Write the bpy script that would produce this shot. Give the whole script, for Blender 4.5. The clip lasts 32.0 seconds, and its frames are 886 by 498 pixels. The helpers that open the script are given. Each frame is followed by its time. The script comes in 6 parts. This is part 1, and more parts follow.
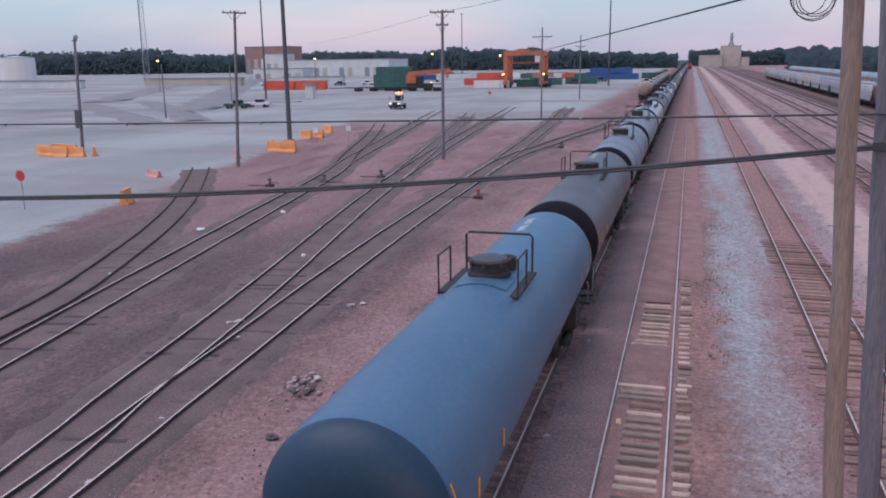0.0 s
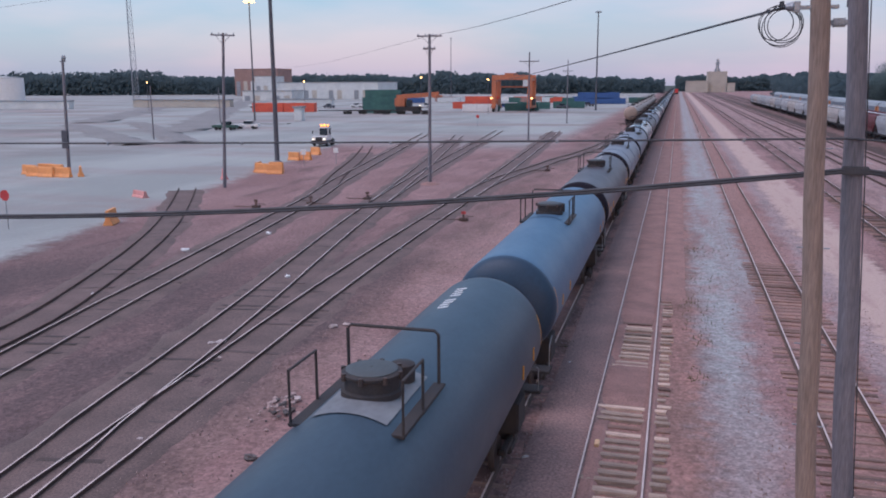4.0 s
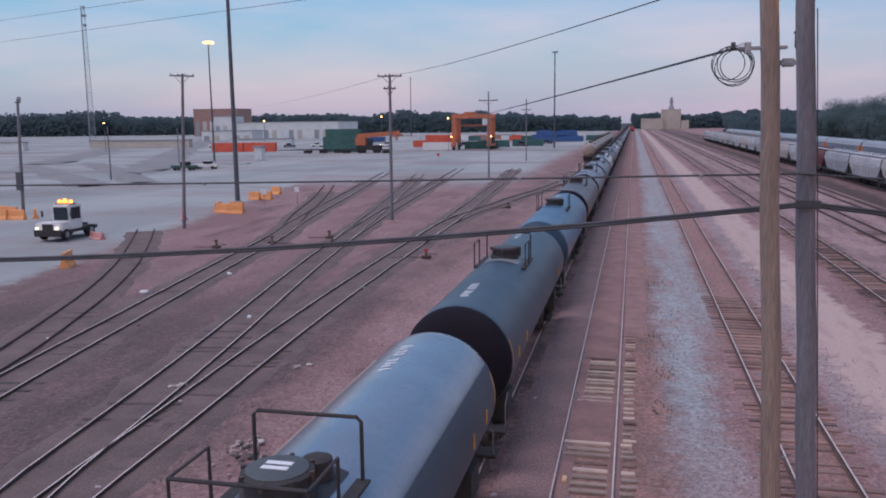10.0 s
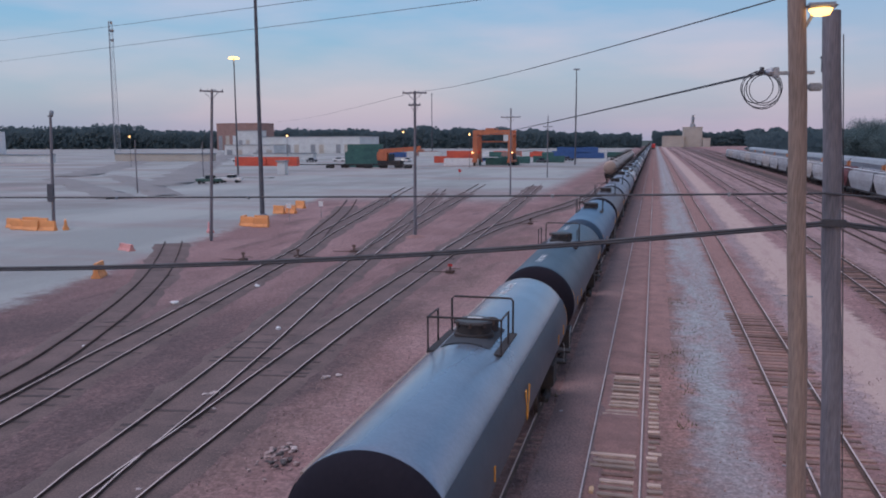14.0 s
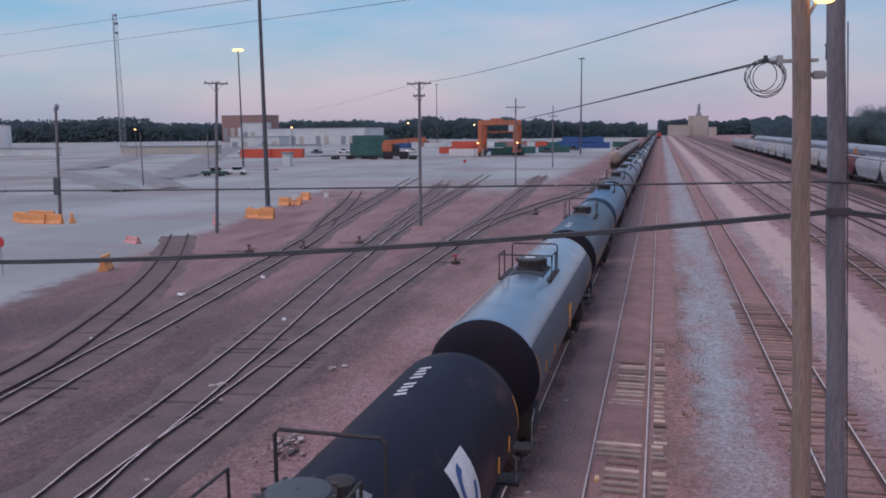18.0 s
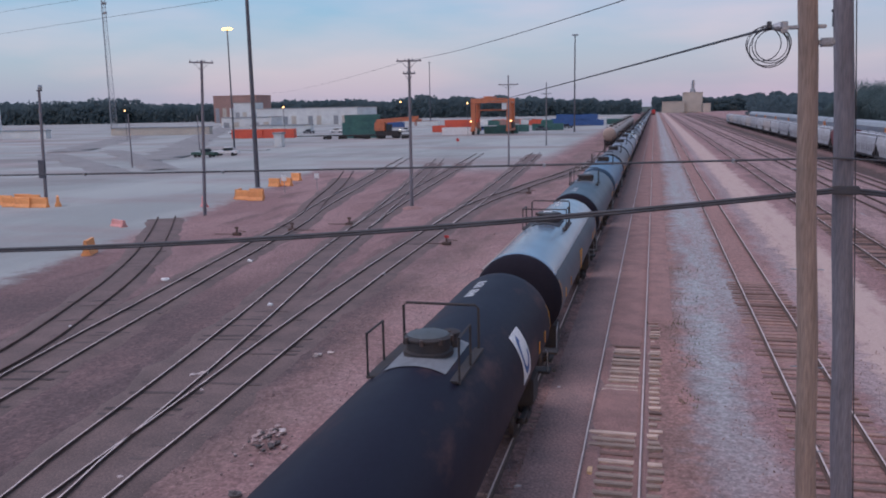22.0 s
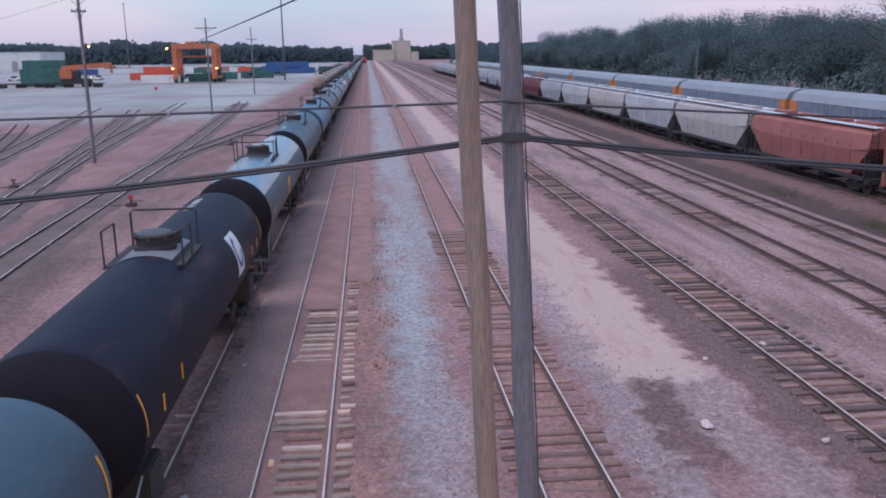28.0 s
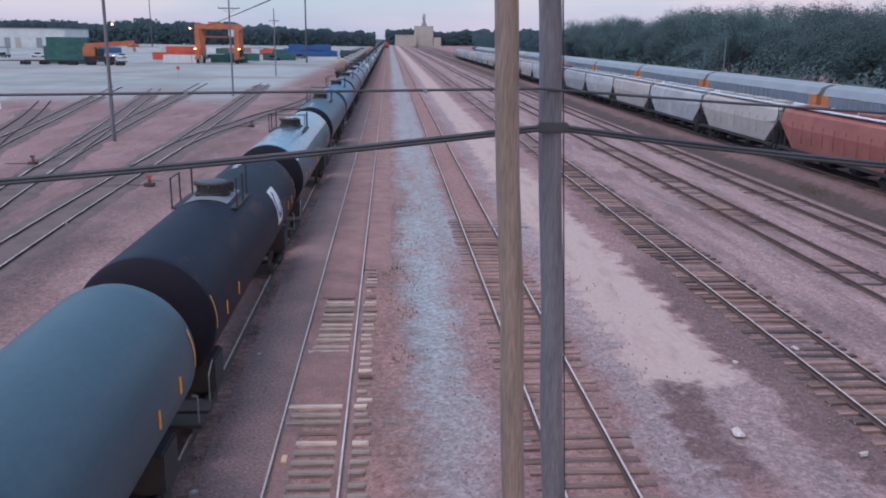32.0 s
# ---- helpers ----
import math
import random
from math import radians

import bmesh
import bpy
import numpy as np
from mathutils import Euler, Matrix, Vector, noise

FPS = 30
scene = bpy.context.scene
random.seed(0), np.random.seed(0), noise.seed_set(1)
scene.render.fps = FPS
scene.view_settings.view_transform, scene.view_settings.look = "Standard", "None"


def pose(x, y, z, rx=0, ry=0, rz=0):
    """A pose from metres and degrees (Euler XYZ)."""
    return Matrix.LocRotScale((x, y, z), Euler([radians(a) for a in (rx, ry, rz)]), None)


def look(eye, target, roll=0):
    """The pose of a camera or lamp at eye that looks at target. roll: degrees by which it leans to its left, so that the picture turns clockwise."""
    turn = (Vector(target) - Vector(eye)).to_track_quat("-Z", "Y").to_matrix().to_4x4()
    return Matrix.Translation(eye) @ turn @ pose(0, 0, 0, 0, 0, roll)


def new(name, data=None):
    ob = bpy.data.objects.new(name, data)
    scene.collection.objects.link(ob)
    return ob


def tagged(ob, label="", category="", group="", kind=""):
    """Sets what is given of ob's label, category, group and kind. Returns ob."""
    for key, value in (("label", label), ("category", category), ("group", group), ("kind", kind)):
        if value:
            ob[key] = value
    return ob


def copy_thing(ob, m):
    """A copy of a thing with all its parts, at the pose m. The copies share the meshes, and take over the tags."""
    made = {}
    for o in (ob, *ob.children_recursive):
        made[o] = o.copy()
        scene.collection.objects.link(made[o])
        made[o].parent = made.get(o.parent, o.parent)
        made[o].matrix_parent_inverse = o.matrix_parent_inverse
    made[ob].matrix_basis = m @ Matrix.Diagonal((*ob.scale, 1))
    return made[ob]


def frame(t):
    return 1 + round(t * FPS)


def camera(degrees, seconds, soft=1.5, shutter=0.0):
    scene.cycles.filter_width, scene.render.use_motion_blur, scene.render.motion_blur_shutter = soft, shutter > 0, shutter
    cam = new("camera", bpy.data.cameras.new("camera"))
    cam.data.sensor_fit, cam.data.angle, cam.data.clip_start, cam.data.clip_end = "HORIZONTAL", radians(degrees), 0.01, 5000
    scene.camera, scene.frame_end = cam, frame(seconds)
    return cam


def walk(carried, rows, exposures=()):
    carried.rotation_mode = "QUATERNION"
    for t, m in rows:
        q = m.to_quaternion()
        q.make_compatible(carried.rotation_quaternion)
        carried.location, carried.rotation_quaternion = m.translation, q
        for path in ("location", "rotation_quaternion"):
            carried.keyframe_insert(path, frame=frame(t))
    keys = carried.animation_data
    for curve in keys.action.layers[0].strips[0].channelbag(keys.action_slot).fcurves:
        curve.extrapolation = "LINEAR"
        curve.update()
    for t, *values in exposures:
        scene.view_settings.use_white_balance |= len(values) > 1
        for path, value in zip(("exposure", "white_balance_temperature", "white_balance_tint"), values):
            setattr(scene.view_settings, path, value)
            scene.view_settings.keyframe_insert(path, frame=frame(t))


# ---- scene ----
cam = camera(56.8, 32.0, soft=1.9)
# seconds, eye x y z, turn to the left of +y, tilt up, roll
PATH = [
    (0, 0.86, 0.21, 9.38, 16.63, -12.91, -0.81),
    (0.5, 0.88, 0.20, 9.37, 16.64, -12.86, -0.66),
    (1, 0.91, 0.20, 9.36, 16.65, -12.85, -0.60),
    (1.5, 0.94, 0.21, 9.35, 16.56, -12.70, -0.58),
    (2, 0.97, 0.20, 9.34, 16.46, -12.48, -0.60),
    (2.5, 1.00, 0.19, 9.34, 16.31, -12.19, -0.50),
    (3, 1.04, 0.17, 9.35, 16.15, -11.92, -0.45),
    (3.5, 1.07, 0.15, 9.36, 15.97, -11.65, -0.39),
    (4, 1.11, 0.13, 9.36, 15.79, -11.34, -0.36),
    (4.5, 1.14, 0.11, 9.36, 15.77, -10.97, -0.32),
    (6.5, 0.82, -0.08, 9.38, 15.59, -10.22, -0.17),
    (7, 0.81, -0.09, 9.38, 15.56, -10.17, -0.20),
    (7.5, 0.80, -0.09, 9.37, 15.36, -10.07, -0.24),
    (8, 0.82, -0.06, 9.37, 14.97, -9.88, -0.41),
    (8.5, 0.87, -0.02, 9.37, 14.50, -9.62, -0.47),
    (9, 0.95, 0.03, 9.37, 13.98, -9.27, -0.50),
    (9.5, 1.02, 0.06, 9.37, 13.48, -8.99, -0.63),
    (10, 1.07, 0.07, 9.37, 13.07, -8.73, -0.70),
    (10.5, 1.09, 0.04, 9.37, 12.75, -8.52, -0.79),
    (11, 1.09, -0.02, 9.37, 12.77, -8.35, -0.72),
    (11.5, 1.07, -0.11, 9.38, 12.76, -8.16, -0.73),
    (12, 1.03, -0.22, 9.39, 13.03, -7.99, -0.65),
    (12.5, 0.99, -0.34, 9.40, 13.33, -7.78, -0.55),
    (13, 0.95, -0.47, 9.41, 13.69, -7.72, -0.45),
    (13.5, 0.91, -0.58, 9.42, 14.08, -7.63, -0.36),
    (14, 0.88, -0.66, 9.43, 14.40, -7.64, -0.25),
    (14.5, 0.87, -0.71, 9.43, 14.63, -7.70, -0.15),
    (16.5, 0.86, -0.89, 9.43, 14.99, -8.07, -0.34),
    (17, 0.88, -0.85, 9.43, 14.95, -8.15, -0.46),
    (17.5, 0.90, -0.78, 9.43, 14.85, -8.21, -0.60),
    (18, 0.92, -0.69, 9.43, 14.81, -8.28, -0.65),
    (18.5, 0.92, -0.58, 9.42, 14.81, -8.35, -0.68),
    (19, 0.92, -0.47, 9.42, 14.87, -8.50, -0.73),
    (19.5, 0.91, -0.36, 9.41, 14.87, -8.68, -0.65),
    (20, 0.89, -0.25, 9.40, 14.86, -8.93, -0.63),
    (20.5, 0.89, -0.12, 9.39, 14.86, -9.19, -0.71),
    (21, 0.89, 0.04, 9.38, 14.76, -9.39, -0.80),
    (21.5, 0.90, 0.22, 9.38, 14.65, -9.58, -0.91),
    (22, 0.91, 0.43, 9.38, 14.47, -9.74, -1.15),
    (22.5, 0.91, 0.67, 9.39, 14.21, -9.94, -1.37),
    (23, 0.91, 0.93, 9.40, 13.81, -10.08, -1.68),
    (23.5, 0.90, 1.16, 9.40, 13.29, -10.37, -1.88),
    (24, 0.88, 1.48, 9.46, 12.44, -10.76, -2.20),
    (24.5, 0.90, 1.65, 9.40, 11.20, -11.07, -2.12),
    (26.5, 1.20, 2.50, 9.22, 4.10, -12.38, -2.05),
    (27, 1.45, 2.75, 9.20, 1.72, -12.55, -1.40),
    (27.5, 1.65, 3.05, 9.18, -1.40, -13.05, -0.75),
    (28, 1.95, 3.40, 9.14, -5.03, -13.55, -0.62),
    (28.5, 2.02, 3.90, 9.06, -10.20, -14.00, 0.30),
    (29, 2.05, 4.25, 9.00, -15.65, -14.15, 1.50),
    (29.5, 2.06, 4.42, 8.98, -14.95, -14.30, 1.25),
    (30, 2.06, 4.50, 8.98, -13.90, -14.60, 1.05),
    (30.5, 2.02, 4.50, 8.98, -10.45, -14.55, 0.90),
    (31, 1.93, 4.42, 9.00, -7.78, -14.48, 1.10),
    (31.5, 1.88, 4.35, 9.04, -6.34, -14.52, 0.98),
    (32, 1.82, 4.22, 9.07, -3.85, -14.45, 0.75),
]


def facing(x, y, z, turn, tilt, roll):
    a, b = radians(turn), radians(tilt)
    ahead = Vector((-math.sin(a) * math.cos(b), math.cos(a) * math.cos(b), math.sin(b)))
    return look((x, y, z), Vector((x, y, z)) + ahead, roll)


walk(cam, [(t, facing(*r)) for t, *r in PATH], exposures=[(0, 0.61, 5960, 12), (9, 0.42, 5950, 14), (13, 0.27, 5900, 12), (19, 0.29, 5950, 14), (22, 0.36, 5950, 13), (24, 0.28, 5880, 12), (27, 0.57, 5720, 12), (30, 0.80, 5660, 6), (32, 0.72, 5660, 5)])

# ---- light: dusk under thin high cloud ----
world = bpy.data.worlds.new("dusk")
scene.world = world
world.use_nodes = True
wn, wl = world.node_tree.nodes, world.node_tree.links
wn.clear()
w_out = wn.new("ShaderNodeOutputWorld")
w_bg = wn.new("ShaderNodeBackground")
w_sky = wn.new("ShaderNodeTexSky")
w_sky.sky_type, w_sky.sun_disc = "NISHITA", False
w_sky.sun_elevation, w_sky.sun_rotation = radians(4), radians(150)
w_sky.air_density, w_sky.dust_density = 1.0, 1.5
w_co = wn.new("ShaderNodeTexCoord")
w_sep = wn.new("ShaderNodeSeparateXYZ")
w_ramp = wn.new("ShaderNodeValToRGB")
wl.new(w_co.outputs["Generated"], w_sep.inputs[0])
wl.new(w_sep.outputs["Z"], w_ramp.inputs["Fac"])
stops = [(0.0, (0.235, 0.262, 0.35)), (0.05, (0.205, 0.272, 0.375)), (0.14, (0.108, 0.25, 0.405)), (0.3, (0.085, 0.24, 0.425)), (1.0, (0.24, 0.30, 0.40))]
w_ramp.color_ramp.elements[0].position, w_ramp.color_ramp.elements[1].position = 0.0, 1.0
for p, c in stops[1:-1]:
    w_ramp.color_ramp.elements.new(p)
for e, (p, c) in zip(w_ramp.color_ramp.elements, stops):
    e.position, e.color = p, (*c, 1)
# streaks of pink cloud
w_map = wn.new("ShaderNodeMapping")
w_map.inputs["Scale"].default_value = (1.3, 1.3, 6.0)
w_noise = wn.new("ShaderNodeTexNoise")
w_noise.inputs["Scale"].default_value, w_noise.inputs["Detail"].default_value = 2.2, 5.0
w_band = wn.new("ShaderNodeMapRange")
w_band.inputs["From Min"].default_value, w_band.inputs["From Max"].default_value = 0.42, 0.68
w_band.inputs["To Max"].default_value = 0.62
w_cloud = wn.new("ShaderNodeMix")
w_cloud.data_type = "RGBA"
w_cloud.inputs["B"].default_value = (0.42, 0.33, 0.405, 1)
wl.new(w_co.outputs["Generated"], w_map.inputs["Vector"])
wl.new(w_map.outputs[0], w_noise.inputs["Vector"])
wl.new(w_noise.outputs["Fac"], w_band.inputs["Value"])
# the afterglow lies low in the east of the yard
w_east, w_low, w_glow, w_sum = wn.new("ShaderNodeMapRange"), wn.new("ShaderNodeMapRange"), wn.new("ShaderNodeMath"), wn.new("ShaderNodeMath")
w_east.inputs["From Min"].default_value, w_east.inputs["From Max"].default_value, w_east.inputs["To Max"].default_value = -0.25, 0.35, 0.5
w_low.inputs["From Min"].default_value, w_low.inputs["From Max"].default_value, w_low.inputs["To Min"].default_value, w_low.inputs["To Max"].default_value = 0.02, 0.35, 1.0, 0.0
w_glow.operation, w_sum.operation, w_sum.use_clamp = "MULTIPLY", "ADD", True
wl.new(w_sep.outputs["X"], w_east.inputs["Value"]), wl.new(w_sep.outputs["Z"], w_low.inputs["Value"])
wl.new(w_east.outputs[0], w_glow.inputs[0]), wl.new(w_low.outputs[0], w_glow.inputs[1])
wl.new(w_band.outputs[0], w_sum.inputs[0]), wl.new(w_glow.outputs[0], w_sum.inputs[1])
wl.new(w_sum.outputs[0], w_cloud.inputs["Factor"])
wl.new(w_ramp.outputs["Color"], w_cloud.inputs["A"])
w_add = wn.new("ShaderNodeMix")
w_add.data_type, w_add.blend_type = "RGBA", "ADD"
w_add.inputs["Factor"].default_value = 0.05
wl.new(w_cloud.outputs["Result"], w_add.inputs["A"])
wl.new(w_sky.outputs["Color"], w_add.inputs["B"])
wl.new(w_add.outputs["Result"], w_bg.inputs["Color"])
w_bg.inputs["Strength"].default_value = 1.0
wl.new(w_bg.outputs[0], w_out.inputs["Surface"])

sun = new("sun", bpy.data.lights.new("sun", "SUN"))
sun.data.energy, sun.data.angle, sun.data.color = 1.5, radians(60), (1.0, 0.84, 0.84)
sun.matrix_world = look((0, 0, 100), (45, 25, 15))


# ---- materials ----
def mat(name, c1, c2=None, scale=1.5, rough=0.8, metal=0.0, bump=0.15, fine=40.0, grain=0.25, glow=0.0, spec=0.5, stretch=(1, 1, 1), vary=0.0):
    """Two colours in broad patches, fine grain over them, and a little relief."""
    m = bpy.data.materials.new(name)
    m.use_nodes = True
    n, l = m.node_tree.nodes, m.node_tree.links
    b = n["Principled BSDF"]
    b.inputs["Roughness"].default_value, b.inputs["Metallic"].default_value = rough, metal
    b.inputs["Specular IOR Level"].default_value = spec
    if glow:
        b.inputs["Base Color"].default_value = (*c1, 1)
        b.inputs["Emission Color"].default_value, b.inputs["Emission Strength"].default_value = (*c1, 1), glow
        return m
    c2 = c2 or tuple(v * 0.7 for v in c1)
    co, mp = n.new("ShaderNodeTexCoord"), n.new("ShaderNodeMapping")
    mp.inputs["Scale"].default_value = stretch
    l.new(co.outputs["Object"], mp.inputs["Vector"])
    big, small = n.new("ShaderNodeTexNoise"), n.new("ShaderNodeTexNoise")
    big.inputs["Scale"].default_value, big.inputs["Detail"].default_value, big.inputs["Roughness"].default_value = scale, 5, 0.65
    small.inputs["Scale"].default_value, small.inputs["Detail"].default_value = fine, 3
    l.new(mp.outputs[0], big.inputs["Vector"]), l.new(mp.outputs[0], small.inputs["Vector"])
    ramp = n.new("ShaderNodeMapRange")
    ramp.inputs["From Min"].default_value, ramp.inputs["From Max"].default_value = 0.35, 0.65
    l.new(big.outputs["Fac"], ramp.inputs["Value"])
    mix = n.new("ShaderNodeMix")
    mix.data_type = "RGBA"
    mix.inputs["A"].default_value, mix.inputs["B"].default_value = (*c1, 1), (*c2, 1)
    l.new(ramp.outputs[0], mix.inputs["Factor"])
    g = n.new("ShaderNodeMapRange")
    g.inputs["From Min"].default_value, g.inputs["From Max"].default_value = 0.3, 0.7
    g.inputs["To Min"].default_value, g.inputs["To Max"].default_value = 1 - grain, 1 + grain
    l.new(small.outputs["Fac"], g.inputs["Value"])
    sc = n.new("ShaderNodeVectorMath")
    sc.operation = "SCALE"
    l.new(mix.outputs["Result"], sc.inputs[0]), l.new(g.outputs[0], sc.inputs["Scale"])
    last = sc.outputs[0]
    if vary:
        info, vr, sv = n.new("ShaderNodeObjectInfo"), n.new("ShaderNodeMapRange"), n.new("ShaderNodeVectorMath")
        vr.inputs["To Min"].default_value, vr.inputs["To Max"].default_value = 1 - vary, 1 + vary
        sv.operation = "SCALE"
        l.new(info.outputs["Random"], vr.inputs["Value"]), l.new(last, sv.inputs[0]), l.new(vr.outputs[0], sv.inputs["Scale"])
        last = sv.outputs[0]
    l.new(last, b.inputs["Base Color"])
    rr = n.new("ShaderNodeMapRange")
    rr.inputs["To Min"].default_value, rr.inputs["To Max"].default_value = max(0.05, rough - 0.12), min(1, rough + 0.12)
    l.new(big.outputs["Fac"], rr.inputs["Value"]), l.new(rr.outputs[0], b.inputs["Roughness"])
    if bump:
        bp = n.new("ShaderNodeBump")
        bp.inputs["Strength"].default_value, bp.inputs["Distance"].default_value = bump, 0.02
        l.new(small.outputs["Fac"], bp.inputs["Height"]), l.new(bp.outputs[0], b.inputs["Normal"])
    return m


def ground_material():
    """Ballast, sand roads and asphalt, laid out by place in metres."""
    m = bpy.data.materials.new("yard_ground")
    m.use_nodes = True
    n, l = m.node_tree.nodes, m.node_tree.links
    b = n["Principled BSDF"]
    b.inputs["Roughness"].default_value = 0.9
    b.inputs["Specular IOR Level"].default_value = 0.3
    geo, sep = n.new("ShaderNodeNewGeometry"), n.new("ShaderNodeSeparateXYZ")
    l.new(geo.outputs["Position"], sep.inputs[0])

    def noise_at(scale, detail=4, stretch=(1, 1, 1)):
        mp, t = n.new("ShaderNodeMapping"), n.new("ShaderNodeTexNoise")
        mp.inputs["Scale"].default_value = stretch
        t.inputs["Scale"].default_value, t.inputs["Detail"].default_value, t.inputs["Roughness"].default_value = scale, detail, 0.62
        l.new(geo.outputs["Position"], mp.inputs["Vector"]), l.new(mp.outputs[0], t.inputs["Vector"])
        return t.outputs["Fac"]

    def calc(op, a, c, clamp=False):
        k = n.new("ShaderNodeMath")
        k.operation, k.use_clamp = op, clamp
        for i, v in enumerate((a, c)):
            if isinstance(v, (int, float)):
                k.inputs[i].default_value = v
            else:
                l.new(v, k.inputs[i])
        return k.outputs[0]

    def ease(v, lo, hi):
        r = n.new("ShaderNodeMapRange")
        r.interpolation_type = "SMOOTHSTEP"
        r.inputs["From Min"].default_value, r.inputs["From Max"].default_value = lo, hi
        l.new(v, r.inputs["Value"])
        return r.outputs[0]

    def blend(f, a, c):
        k = n.new("ShaderNodeMix")
        k.data_type = "RGBA"
        l.new(f, k.inputs["Factor"])
        for slot, v in (("A", a), ("B", c)):
            if isinstance(v, tuple):
                k.inputs[slot].default_value = (*v, 1)
            else:
                l.new(v, k.inputs[slot])
        return k.outputs["Result"]

    wob = calc("MULTIPLY", calc("SUBTRACT", noise_at(0.35, 5), 0.5), 2.2)
    wob2 = calc("MULTIPLY", calc("SUBTRACT", noise_at(1.4, 4), 0.5), 1.4)
    x, y = calc("ADD", sep.outputs["X"], calc("ADD", wob, wob2)), sep.outputs["Y"]

    def lane(x0, x1, soft=0.5):
        return calc("MULTIPLY", ease(x, x0 - soft, x0 + soft), calc("SUBTRACT", 1.0, ease(x, x1 - soft, x1 + soft)))

    patch = ease(noise_at(0.16, 6, (1, 0.45, 1)), 0.42, 0.6)
    col = blend(patch, BALLAST, BALLAST_PALE)
    # long drifts of dark cinders beside the tracks
    col = blend(calc("MULTIPLY", ease(noise_at(0.5, 6, (1, 0.22, 1)), 0.54, 0.66), 0.65), col, CINDER)
    col = blend(calc("MULTIPLY", lane(-10.6, -6.6, 1.1), calc("MULTIPLY", ease(noise_at(0.25, 6), 0.43, 0.62), 0.85)), col, SAND_PINK)
    col = blend(calc("MULTIPLY", lane(-14.0, -9.6, 1.6), calc("MULTIPLY", ease(noise_at(0.4, 6, (1, 0.4, 1)), 0.3, 0.6), 0.6)), col, SOIL)
    col = blend(lane(-2.9, 2.2, 0.35), col, TRACK_DIRT)
    col = blend(calc("MULTIPLY", lane(0.9, 2.6, 0.6), calc("MULTIPLY", ease(noise_at(0.6, 6, (1, 0.4, 1)), 0.35, 0.6), 0.6)), col, SOIL)
    col = blend(lane(-5.6, -2.6, 0.5), col, CINDER)
    # powdery strip, broad far off and thinning out towards the near end
    thin = calc("ADD", calc("MULTIPLY", ease(y, 16, 32), 0.6), 0.4)
    chalk = calc("MULTIPLY", calc("MULTIPLY", lane(2.5, 4.0, 0.8), ease(noise_at(0.5, 5, (1, 0.25, 1)), 0.22, 0.52)), thin)
    chalk = calc("MAXIMUM", chalk, calc("MULTIPLY", lane(3.7, 5.0, 0.7), calc("MULTIPLY", ease(y, 31, 44), 0.85)))
    col = blend(chalk, col, CHALK)
    col = blend(calc("MULTIPLY", lane(7.7, 8.9, 0.4), 0.35), col, CHALK)
    # a sand road that ends in a damp stain, with a grey washed-out tongue beside it
    reach = calc("ADD", y, calc("MULTIPLY", calc("ADD", wob, wob2), 1.6))
    col = blend(calc("MULTIPLY", calc("MULTIPLY", lane(11.8, 13.6, 0.35), calc("SUBTRACT", 1.0, ease(y, 34, 42))), 0.85), col, CINDER)
    col = blend(calc("MULTIPLY", lane(9.9, 11.7, 0.35), calc("MULTIPLY", calc("SUBTRACT", 1.0, ease(reach, 25, 27)), 0.45)), col, (0.28, 0.225, 0.225))
    damp = calc("MULTIPLY", lane(8.9, 10.1, 0.22), calc("MULTIPLY", ease(reach, 18.5, 20.5), calc("SUBTRACT", 1.0, ease(reach, 25.2, 25.8))))
    col = blend(calc("MULTIPLY", damp, 0.85), col, CINDER)
    road = calc("MULTIPLY", lane(8.75, 11.55, 0.32), ease(reach, 24.0, 24.9))
    col = blend(road, col, SAND)
    col = blend(calc("MULTIPLY", road, calc("MULTIPLY", ease(noise_at(0.9, 6, (1.6, 0.3, 1)), 0.5, 0.66), 0.4)), col, BALLAST_PALE)
    # red dirt trodden in between the rails of the second and third track
    col = blend(calc("MULTIPLY", lane(5.2, 7.0, 0.3), 0.7), col, (0.285, 0.163, 0.14))
    col = blend(calc("MULTIPLY", lane(15.2, 27.2, 0.6), 0.55), col, (0.36, 0.25, 0.238))
    col = blend(calc("MULTIPLY", lane(15.6, 27.0, 0.8), calc("MULTIPLY", ease(noise_at(0.8, 7, (1, 0.12, 1)), 0.46, 0.62), 0.55)), col, CINDER)
    col = blend(calc("MULTIPLY", lane(16.8, 24.2, 0.8), calc("MULTIPLY", ease(noise_at(1.1, 6, (1, 0.08, 1)), 0.60, 0.68), 0.6)), col, CHALK)
    for x0, x1, k in ((13.0, 16.2, 0.7), (19.3, 21.8, 0.4), (24.1, 26.6, 0.4)):
        col = blend(calc("MULTIPLY", lane(x0, x1, 0.5), calc("MULTIPLY", ease(noise_at(0.7, 6, (1, 0.3, 1)), 0.3, 0.6), k)), col, CINDER)
    col = blend(lane(27.4, 31.0, 0.8), col, DITCH)
    col = blend(calc("MULTIPLY", lane(31.0, 44.0, 0.8), 0.7), col, CINDER)
    # dark trodden ground between the ladder tracks, thinned with distance to stand for haze
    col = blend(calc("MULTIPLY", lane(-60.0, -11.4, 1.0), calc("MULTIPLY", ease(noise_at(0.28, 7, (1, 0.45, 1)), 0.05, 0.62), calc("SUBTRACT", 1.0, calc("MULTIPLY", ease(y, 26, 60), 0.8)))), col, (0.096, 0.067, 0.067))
    # the paved container yard beyond the left tracks
    edge = calc("ADD", x, calc("MULTIPLY", y, 0.19))
    paved = calc("SUBTRACT", 1.0, ease(calc("ADD", edge, calc("MULTIPLY", wob, 1.5)), -29.5, -26.5))
